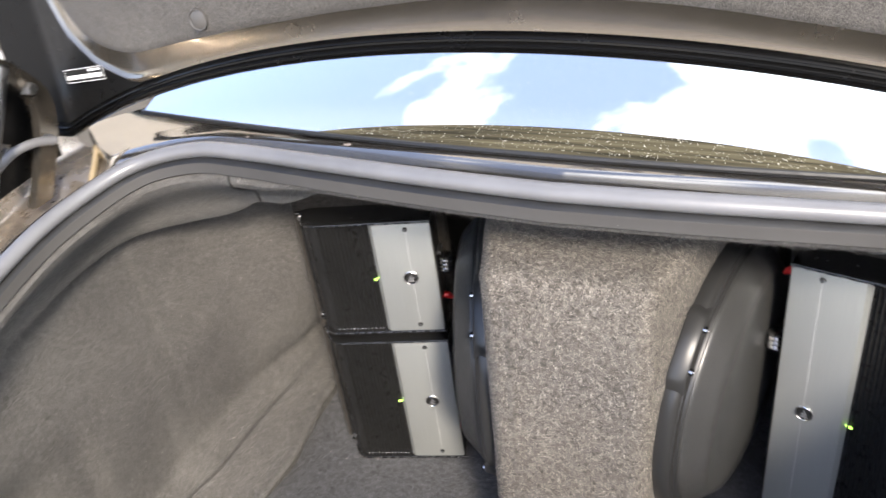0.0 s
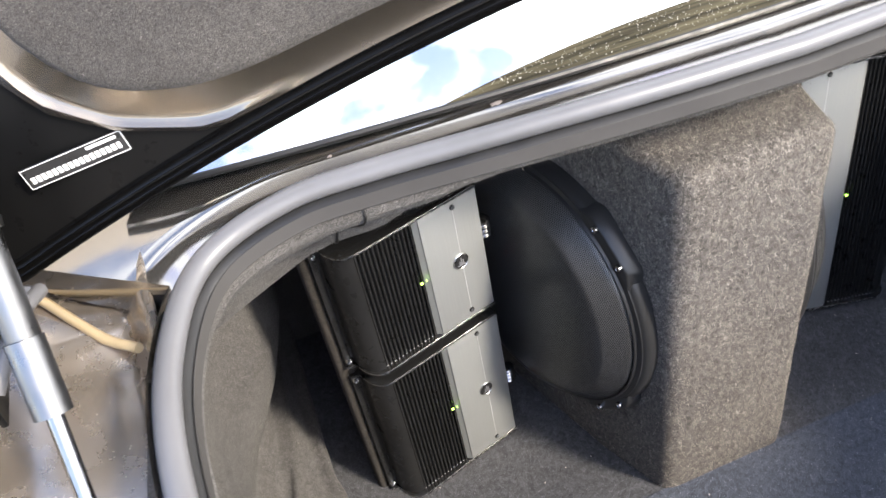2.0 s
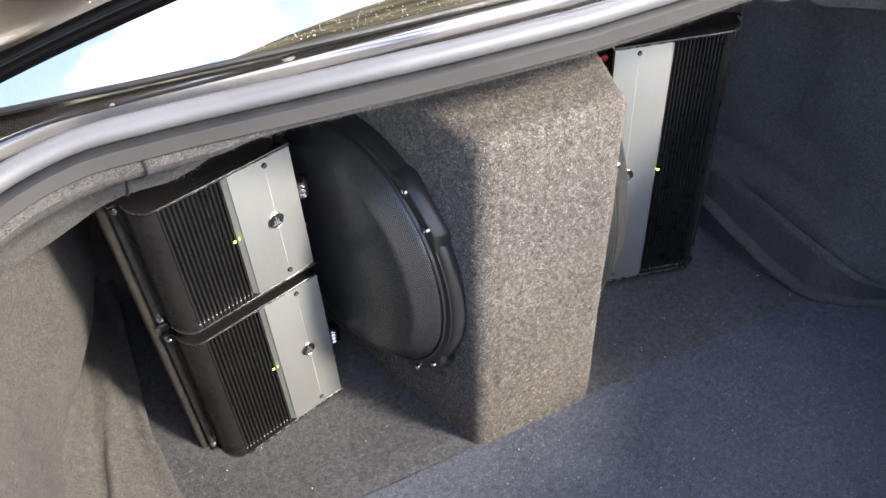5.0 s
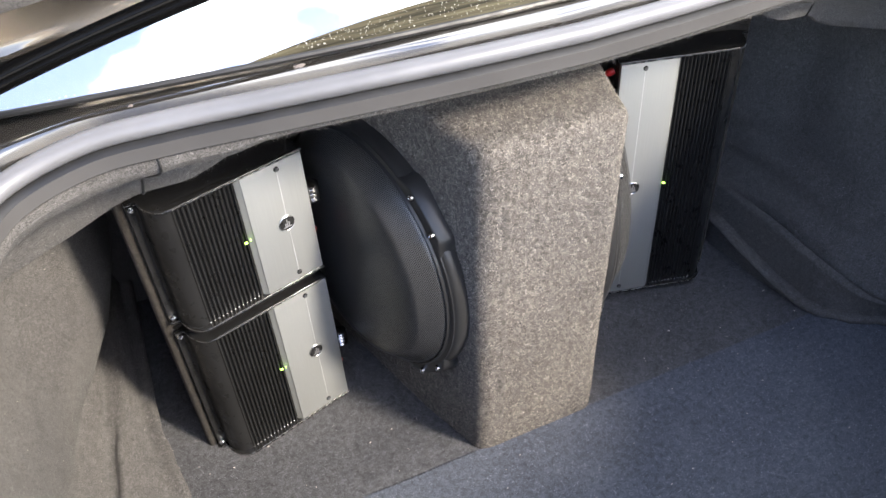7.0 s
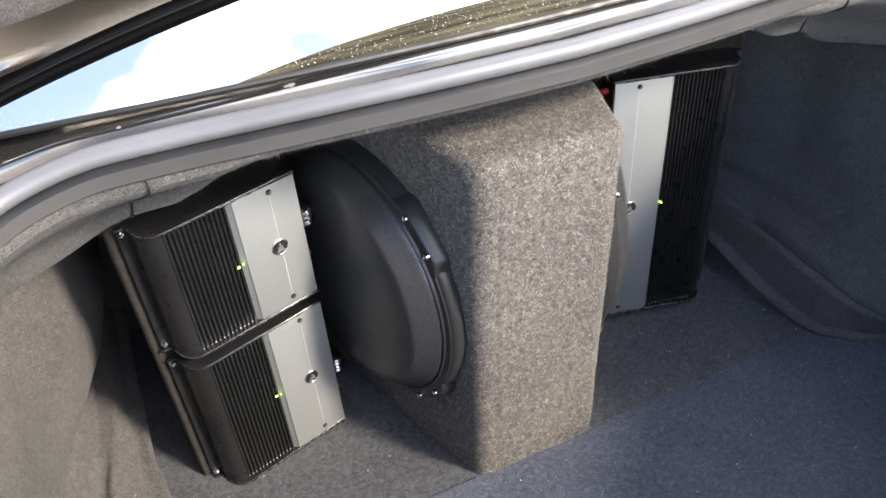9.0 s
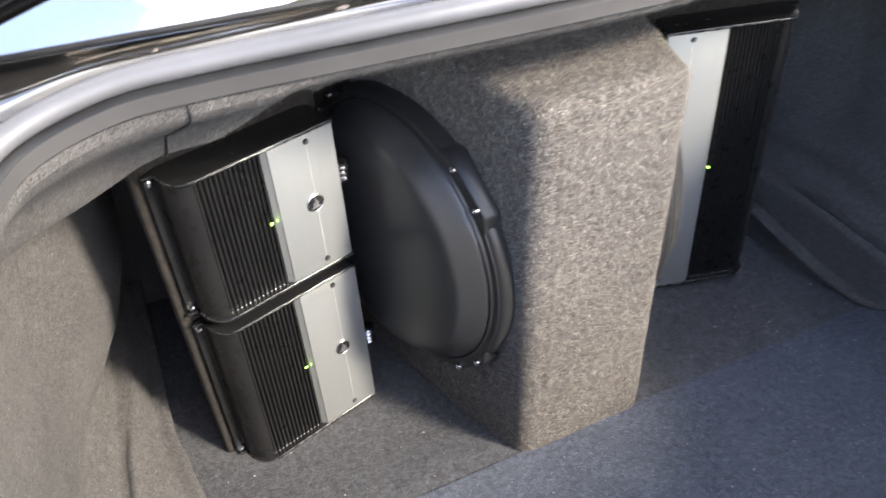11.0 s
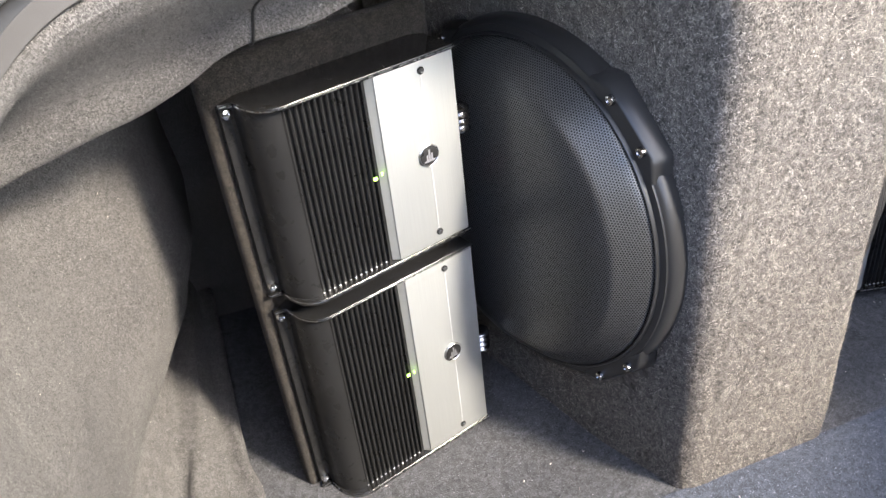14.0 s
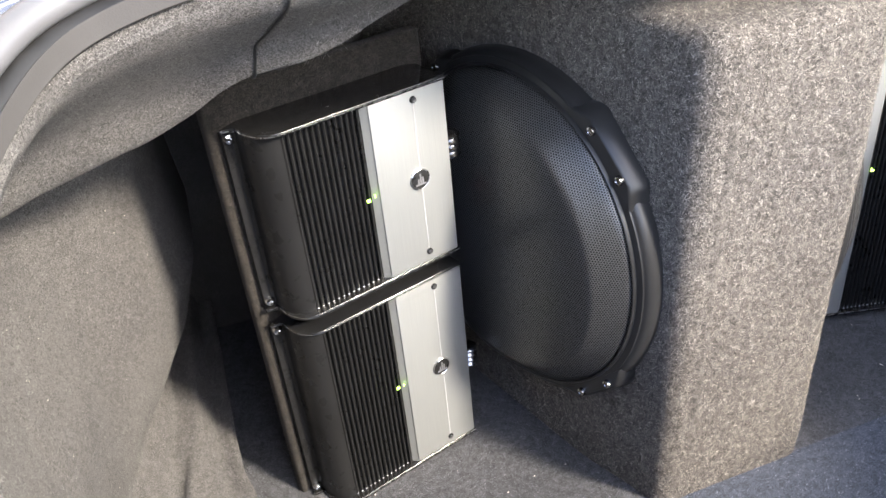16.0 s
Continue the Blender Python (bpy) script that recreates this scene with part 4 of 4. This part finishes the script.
def amp_outline(side, rib=True, grow=0.0):
    """Cross-section of the housing; x runs outwards from the inner edge, y to the back."""
    g, y0 = grow, 0.0072 if rib else 0.0006
    pts = [(g, y0 - g)]
    if rib:
        x = -PANEL_W - 0.004
        pts.append((x, y0))
        for i in range(RIBS):
            x0 = x - i * RIB_PITCH
            pts += [(x0 - 0.0004, y0 + 0.0038), (x0 - 0.0023, y0 + 0.0038), (x0 - 0.0026, y0 + 0.0012), (x0 - 0.0031, y0 + 0.0004), (x0 - 0.0037, y0), (x0 - 0.0043, y0), (x0 - 0.0049, y0 + 0.0004), (x0 - RIB_PITCH + 0.0001, y0 + 0.0012)]
    depth = 0.0385 - y0
    for k in range(11):
        t = 0.5 * math.pi * k / 10
        pts.append((-0.1585 - (0.0235 + g) * math.sin(t) ** 0.9, y0 + depth - (depth + g) * max(math.cos(t), 0.0) ** 0.9))
    if rib:
        pts += [(-0.1828, 0.0412), (-0.1850, 0.0432), (-AMP_W, 0.0440), (-AMP_W, AMP_D), (0, AMP_D)]
    else:
        pts += [(-0.1880, 0.0385), (-AMP_W - g, 0.0400), (-AMP_W - g, 0.0425), (-0.176, AMP_D + g), (-0.012, AMP_D + g), (g, AMP_D - 0.006)]
    return [(-side * x, y) for x, y in pts]


def badge(parent, side, x, z):
    base = Matrix.Translation((-side * x, -0.0004, z)) @ pose(0, 0, 0, 90, 0, 0)
    b = part("badge", moved(revolve([(0, 0.0012), (0.0092, 0.0012), (0.0099, 0.0008), (0.0101, -0.0004)], 36), base), LABEL_BLACK, parent, "round black badge with a silver emblem")
    part("badge_rim", moved(revolve([(0.0094, 0.0011), (0.0099, 0.0016), (0.0106, 0.0011), (0.0107, -0.0004)], 36), base), BEZEL, b)
    for dx, h, w in ((-0.0022, 0.0060, 0.0016), (0.0002, 0.0108, 0.0016), (0.0026, 0.0072, 0.0016)):
        part("emblem_bar", moved(block((w, h, 0.0006), (dx, h / 2 - 0.0052, 0.0013)), base), EMBLEM, b)
    part("emblem_bar", moved(block((0.0110, 0.0016, 0.0006), (0.0, -0.0050, 0.0013)), base), EMBLEM, b)


def terminals(parent, side, h, kind):
    """Wire terminals on the inner end: clamps, wire ends and plugs."""
    for z, what in kind:
        at = (side * 0.004, 0.030, z)
        if what == "clamp":
            cl = part("terminal", block((0.006, 0.022, 0.036), (side * 0.003, 0.028, z), 0.002), BLACK_PLASTIC, parent, "black terminal block with ridged bright wire clamps")
            ridged = [(0, 0.0140), (0.0060, 0.0140)]
            for k in range(4):
                q = 0.0125 - 0.0066 * k
                ridged += [(0.0098, q), (0.0110, q - 0.0012), (0.0110, q - 0.0030), (0.0098, q - 0.0042), (0.0084, q - 0.0052)]
            part("wire_clamp", moved(revolve(ridged + [(0.0060, -0.0140), (0, -0.0140)], 18), Matrix.Translation((side * 0.0115, 0.017, z))), CLAMP, cl, "ridged chrome wire clamp")
            pts = curve([(side * 0.008, 0.034, z), (side * 0.016, 0.042, z - 0.004), (side * 0.016, 0.060, z - 0.010), (side * 0.008, 0.085, z - 0.010)], 5)
            part("wire", tube(pts, 0.0040, 8), BLACK_PLASTIC, cl, "black cable")
        elif what == "stud":
            st = part("terminal", block((0.004, 0.014, 0.016), (side * 0.002, 0.028, z), 0.0015), BLACK_PLASTIC, parent, "small black terminal block with a bright screw")
            part("terminal_screw", moved(revolve([(0, 0.006), (0.0034, 0.006), (0.0042, 0.004), (0.0042, 0)], 14), Matrix.Translation((side * 0.003, 0.024, z)) @ pose(0, 0, 0, 0, 90 * side, 0)), CHROME, st)
        else:
            pl = part("plug", tube([(side * 0.001, 0.024, z), (side * 0.006, 0.024, z - 0.002), (side * 0.011, 0.026, z - 0.006)], [0.0048, 0.0056, 0.0036], 12), RED_PLASTIC, parent, "red plastic plug")
            pts = curve([(side * 0.010, 0.026, z - 0.006), (side * 0.015, 0.034, z - 0.014), (side * 0.014, 0.055, z - 0.020), (side * 0.006, 0.075, z - 0.020)], 5)
            part("wire", tube(pts, 0.0022, 8), RED_PLASTIC, pl, "red cable")


def amplifier(side, h, m, label, conn):
    """side -1: ribs to the left of the panel; +1: mirrored. h: height of the panel."""
    t = thing("amplifier", m, label, "amplifier", "amplifiers mounted on carpeted boards")
    part("housing", prism(amp_outline(side, True), 0.0, h), BLACK_METAL, t, "black ribbed aluminium heat sink", sharp=25)
    for z0, z1 in ((-0.0042, -0.0001), (h + 0.0001, h + 0.0036)):
        part("end_cap", prism(amp_outline(side, False, 0.0012), z0, z1, 0.0009), BLACK_GLOSS, t, "black enamelled end plate")
    for z0, z1 in ((-0.0019, -0.0011), (h + 0.0011, h + 0.0019)):
        part("edge_strip", prism(amp_outline(side, False, 0.0015), z0, z1), BEZEL, t, "bare bright edge of the end plate")
    part("cover_plate", block((PANEL_W - 0.0036, 0.0072, h - 0.0006), (side * (PANEL_W - 0.0036) / 2, 0.0036, h / 2), 0.0012), ALU, t, "brushed aluminium cover plate")
    edge = [(side * (PANEL_W - 0.0042), 0.0009), (side * (PANEL_W + 0.0016), 0.0066), (side * (PANEL_W - 0.0042), 0.0066)]
    part("plate_edge", prism(edge, 0.0006, h - 0.0006), ALU, t, "bevelled edge of the aluminium plate")
    part("trim_line", block((0.0006, 0.0004, h - 0.022), (side * 0.034, -0.0001, h / 2 + 0.0015)), SILVER, t)
    for z in (0.0115, h - 0.0085):
        s = part("screw", moved(revolve([(0, 0.0004), (0.0012, 0.0004), (0.0017, 0.0016), (0.0030, 0.0014), (0.0034, 0.0004), (0.0034, -0.001)], 16), Matrix.Translation((side * 0.034, -0.0002, z)) @ pose(0, 0, 0, 90, 0, 0)),
                 BLACK_GLOSS, t, "dark socket screw")
        part("screw_head", moved(revolve([(0, 0.0008), (0.0008, 0.0008), (0.0012, 0.0018), (0.0019, 0.0020), (0.0023, 0.0014)], 14), Matrix.Translation((side * 0.034, -0.0004, z)) @ pose(0, 0, 0, 90, 0, 0)), STEEL, s)
    for z in (0.006, h - 0.006):
        part("foot_screw", moved(revolve([(0, 0.003), (0.0014, 0.003), (0.0020, 0.0042), (0.0040, 0.0036), (0.0046, 0.001), (0.0046, -0.001)], 14), Matrix.Translation((side * 0.1885, 0.0435, z)) @ pose(0, 0, 0, 90, 0, 0)),
             CHROME, t, "bright mounting screw")
    # bright milled ends of the ribs along the lower edge
    for i in range(RIBS):
        x0 = PANEL_W + 0.004 + i * RIB_PITCH
        part("rib_end", block((0.0022, 0.0012, 0.0012), (side * (x0 + 0.0040), 0.0072, 0.0007), 0.0004, 1), EMBLEM, t)
    badge(t, side, -0.036, h / 2 + 0.003)
    part("status_lamp", block((0.0038, 0.0018, 0.0030), (side * (PANEL_W + 0.0054), 0.0064, h / 2 - 0.002), 0.0008), LED_GREEN, t, "small lit green lamp")
    # the lamp's reflection on the plate edge, as a small glowing block
    part("lamp_glint", block((0.0012, 0.0010, 0.0030), (side * (PANEL_W + 0.0008), 0.0018, h / 2 + 0.003), 0.0003), LED_GREEN, t)
    terminals(t, -side, h, conn)
    return t


TURN, LEAN = 15.0, -1.5
AMP_Y = 0.0215


def amp_pose(side, z):
    """Leaning slightly sideways together with its board."""
    base = pose(side * 0.2205 + 0.0085, AMP_Y, FLOOR_Z, 0, LEAN, -side * TURN)
    return base @ Matrix.Translation((0, 0, z - FLOOR_Z))


amplifier(-1, 0.1785, amp_pose(-1, 0.2475), "small black ribbed amplifier with brushed aluminium plate, above another", [(0.105, "clamp"), (0.046, "plug")])
amplifier(-1, 0.2335, amp_pose(-1, -0.0090), "black ribbed amplifier with brushed aluminium plate, standing below another", [(0.098, "clamp"), (0.046, "plug"), (0.190, "stud")])
amplifier(1, 0.4195, amp_pose(1, 0.0010), "tall black ribbed amplifier with long brushed aluminium plate", [(0.300, "clamp"), (0.400, "plug")])


def board(side):
    t = block((0.217, 0.016, 0.476), (side * 0.0945, AMP_D + 0.0085, 0.238), 0.006, 3)
    ob = part("amplifier_board", t, CARPET_BOARD, None)
    ob.matrix_world = amp_pose(side, FLOOR_Z + 0.0015)
    return tagged(ob, "upright board covered in dark brown-grey carpet behind the amplifiers", "board", "boards carrying the amplifiers")


for s in (-1, 1):
    board(s)


# ---------- litter and ground ----------
def litter():
    rnd = random.Random(4)
    bm = bmesh.new()
    for i in range(110):
        x, y = rnd.uniform(-0.42, 0.55), rnd.uniform(-0.62, 0.0)
        if abs(x) < box_half(y) + 0.01 and y > BOX_FRONT - 0.01:
            continue
        z = (0.0 if y < MAT_EDGE else floor_height(y)) + 0.0012
        ln, w, a_ = rnd.uniform(0.0004, 0.0012), rnd.uniform(0.0002, 0.0005), rnd.uniform(0, 3.14)
        if i < 8:
            ln *= 2.2
        d, s = Vector((math.cos(a_), math.sin(a_), 0)), Vector((-math.sin(a_), math.cos(a_), 0))
        p = Vector((x, y, z))
        vs = [bm.verts.new(p + d * ln * u + s * w * v + Vector((0, 0, 0.0006 * k))) for u, v, k in ((-1, -1, 0), (1, -1, 1), (1, 1, 0), (-1, 1, 1))]
        up = bm.verts.new(p + Vector((0, 0, 0.0012)))
        for k in range(4):
            bm.faces.new((vs[k], vs[(k + 1) % 4], up))
    return bm


tagged(part("crumbs", litter(), LITTER, smooth=False), "pale crumbs and lint on the carpet", "litter", kind="stuff")

ground = part("ground", sheet(-900, 900, -900, 900, -0.62, 8, 8, 0.0, 0.1), CONCRETE)
tagged(ground, "pale concrete drive under the car", "ground", kind="structure")


def house():
    """Beige house, unseen: added so that the paint reflects beige with dark bars."""
    t = thing("house", Matrix.Translation((0, 7.0, -0.62)), "plain sunlit beige house beyond the car, unseen, added for the paint to reflect", "house")
    part("wall", block((14.0, 0.3, 8.4), (-6.3, 0, 4.2), 0.02), STUCCO, t)
    part("wall", block((9.0, 0.3, 3.6), (5.2, 1.0, 1.8), 0.02), STUCCO, t)
    roof_top = loft([[(x, -1.2, 3.2), (x, 2.4, 8.4), (x, 2.4, 8.2), (x, -1.2, 3.0)] for x in (0.75, 9.8)], close_ring=True, caps=True)
    part("roof", roof_top, ROOF, t, "dark tiled roof, added for the dark side of the reflections")
    # windows and posts are added as dark patches in the reflections
    for x in (-0.6, -2.2, -3.8, -5.4, -7.0):
        w = part("window", block((1.0, 0.10, 1.5), (x, -0.16, 5.55), 0.01), ROOF, t, "dark window, added as a dark patch for the paint to reflect")
        part("sill", block((1.2, 0.20, 0.10), (x, -0.20, 4.76), 0.01), STUCCO, w)
    for x in (-1.55, -1.05, -0.35):
        part("post", block((0.14, 0.14, 8.0), (x, -0.5, 4.0), 0.01), ROOF, t, "dark post, added as a dark bar for the paint to reflect")


house()


everything_gutter = scene.objects["gutter"]
SPOTS = [(-0.239, -0.121, 0.0060), (-0.372, -0.117, 0.0062), (-0.383, -0.101, 0.0030)]
for k, (x, y, r) in enumerate(SPOTS):
    hit, at, _, _ = everything_gutter.ray_cast(Vector((x, y, 0.75)), Vector((0, 0, -1)))
    tagged(part("dried_dirt", dried_spot(at, r, 40 + k), SPLASH), "pale dried dirt spot on the painted gutter", "dirt spot", "dirt spots on the gutter")


# ---------- loose fibres of the carpets ----------
def pile_material(name, dark, light):
    m, n, l, b = material(name, light, 0.9, spec=0.15)
    g = n.new("ShaderNodeNewGeometry")
    c = ramp(n, l, g.outputs["Random Per Island"], [(0.0, dark), (0.6, tuple((x + y) / 2 for x, y in zip(dark, light))), (1.0, light)])
    clump = noise_node(n, l, 210.0, 2.0, 0.6)      # fibres lie in small tufts
    tone = ramp(n, l, clump.outputs["Fac"], [(0.36, (0.48, 0.47, 0.46)), (0.64, (1.38, 1.38, 1.38))])
    l.new(mix_color(n, l, 1.0, c.outputs["Color"], tone.outputs["Color"], "MULTIPLY"), b.inputs["Base Color"])
    return m


def pile(source, count, length, width, mat, keep, seed, parent=None, toward=None, label="short loose carpet fibres", lift=0.0002):
    """Short fibres strewn over the faces of a carpet."""
    me = source.data
    me.calc_loop_triangles()
    co = np.empty(len(me.vertices) * 3)
    me.vertices.foreach_get("co", co)
    co = co.reshape(-1, 3)
    tri = np.array([t.vertices[:] for t in me.loop_triangles])
    p0, p1, p2 = co[tri[:, 0]], co[tri[:, 1]], co[tri[:, 2]]
    mid = (p0 + p1 + p2) / 3
    ok = keep(mid[:, 0], mid[:, 1], mid[:, 2])
    p0, p1, p2 = p0[ok], p1[ok], p2[ok]
    nrm = np.cross(p1 - p0, p2 - p0)
    area = np.linalg.norm(nrm, axis=1)
    nrm = nrm / np.maximum(area, 1e-12)[:, None]
    if toward is not None:
        nrm *= np.sign((nrm * (np.array(toward) - p0)).sum(1))[:, None]
    rng = np.random.default_rng(seed)
    k = rng.choice(len(area), count, p=area / area.sum())
    a_, b_ = rng.random(count), rng.random(count)
    flip = a_ + b_ > 1
    a_[flip], b_[flip] = 1 - a_[flip], 1 - b_[flip]
    base = p0[k] + a_[:, None] * (p1 - p0)[k] + b_[:, None] * (p2 - p0)[k]
    d = rng.normal(size=(count, 3))
    d -= (d * nrm[k]).sum(1)[:, None] * nrm[k]
    d /= np.linalg.norm(d, axis=1)[:, None]
    side = np.cross(d, nrm[k])
    ln = length * (0.5 + rng.random(count))
    tip = base + d * ln[:, None] + nrm[k] * (ln * (0.15 + 0.45 * rng.random(count)))[:, None]
    w = width * (0.6 + 0.8 * rng.random(count))[:, None]
    raised = nrm[k] * lift
    v = np.stack((base - side * w / 2 + raised, base + side * w / 2 + raised, tip + nrm[k] * (lift - 0.0002)), axis=1).reshape(-1, 3)
    out = bpy.data.meshes.new("carpet_nap")
    out.from_pydata(v.tolist(), [], [(3 * i, 3 * i + 1, 3 * i + 2) for i in range(count)])
    out.materials.append(mat)
    ob = new("carpet_nap", out)
    ob.parent = parent
    return tagged(ob, label, "" if parent else "carpet nap", kind="stuff")


everything = {o.name: o for o in scene.objects}
pile(everything["enclosure"], 420000, 0.0026, 0.00030, pile_material("box_nap", (0.012, 0.011, 0.010), (0.53, 0.485, 0.43)), lambda x, y, z: (y < 0.30) & ((abs(x) < 0.10) | (((y - 0.033) / 0.966) ** 2 + (z - 0.249) ** 2 > 0.197 ** 2)), 1, box)
liner_nap = pile_material("liner_nap", (0.016, 0.015, 0.014), (0.285, 0.275, 0.262))
for nm, sd in (("wall_left", 2), ("wall_right", 3)):
    pile(everything[nm], 200000, 0.0016, 0.00028, liner_nap, lambda x, y, z: (y > -0.5) & (y < 0.2), sd, None, (0, -0.3, 0.6))
pile(everything["trim_overhang"], 120000, 0.0015, 0.00027, liner_nap, lambda x, y, z: y > -0.5, 4)
pile(everything["trim_overhang"], 26000, 0.0050, 0.00024, liner_nap, lambda x, y, z: (y > -0.23) & (abs(x) < 0.36) & (z < 0.594), 14, None, None, "ragged fibres along the carpet edge under the seal")
pile(everything["floor"], 130000, 0.0017, 0.00030, pile_material("floor_nap", (0.010, 0.010, 0.010), (0.30, 0.302, 0.315)), lambda x, y, z: (y > -0.2) & (y < 0.12) & (abs(x) < 0.5), 5)
pile(everything["floor_mat"], 190000, 0.0020, 0.00032, pile_material("mat_nap", (0.014, 0.016, 0.020), (0.39, 0.422, 0.490)), lambda x, y, z: y > -0.55, 6)
pile(everything["trim_panel"], 70000, 0.0014, 0.00028, pile_material("lid_nap", (0.036, 0.034, 0.031), (0.165, 0.154, 0.142)), lambda x, y, z: (z < 1.0) & (z > 0.749 - 0.407 * x * x + 0.004 + np.interp(np.abs(x), [q[0] for q in TRIM], [q[1] for q in TRIM])), 7, None, (0, -1.5, 0.9))
nap_boards = pile_material("board_nap", (0.014, 0.012, 0.010), (0.105, 0.089, 0.074))
for sd, b in enumerate(o for o in list(scene.objects) if o.name.startswith("amplifier_board")):
    q = pile(b, 30000, 0.0017, 0.00030, nap_boards, lambda x, y, z: y < 0.07, 8 + sd)
    q.matrix_world = b.matrix_world.copy()
for nm, num, sd, near in (("wall_left", 70, 21, lambda x, y, z: (y > -0.35) & (y < 0.12) & (z < 0.36)), ("floor", 90, 22, lambda x, y, z: (y > -0.16) & (y < 0.05) & (abs(x) < 0.47)), ("floor_mat", 50, 23, lambda x, y, z: y > -0.42)):
    pile(everything[nm], num, 0.0013, 0.0009, LITTER, near, sd, None, (0, -0.3, 0.6), "scattered pale lint on the carpet", 0.0012)
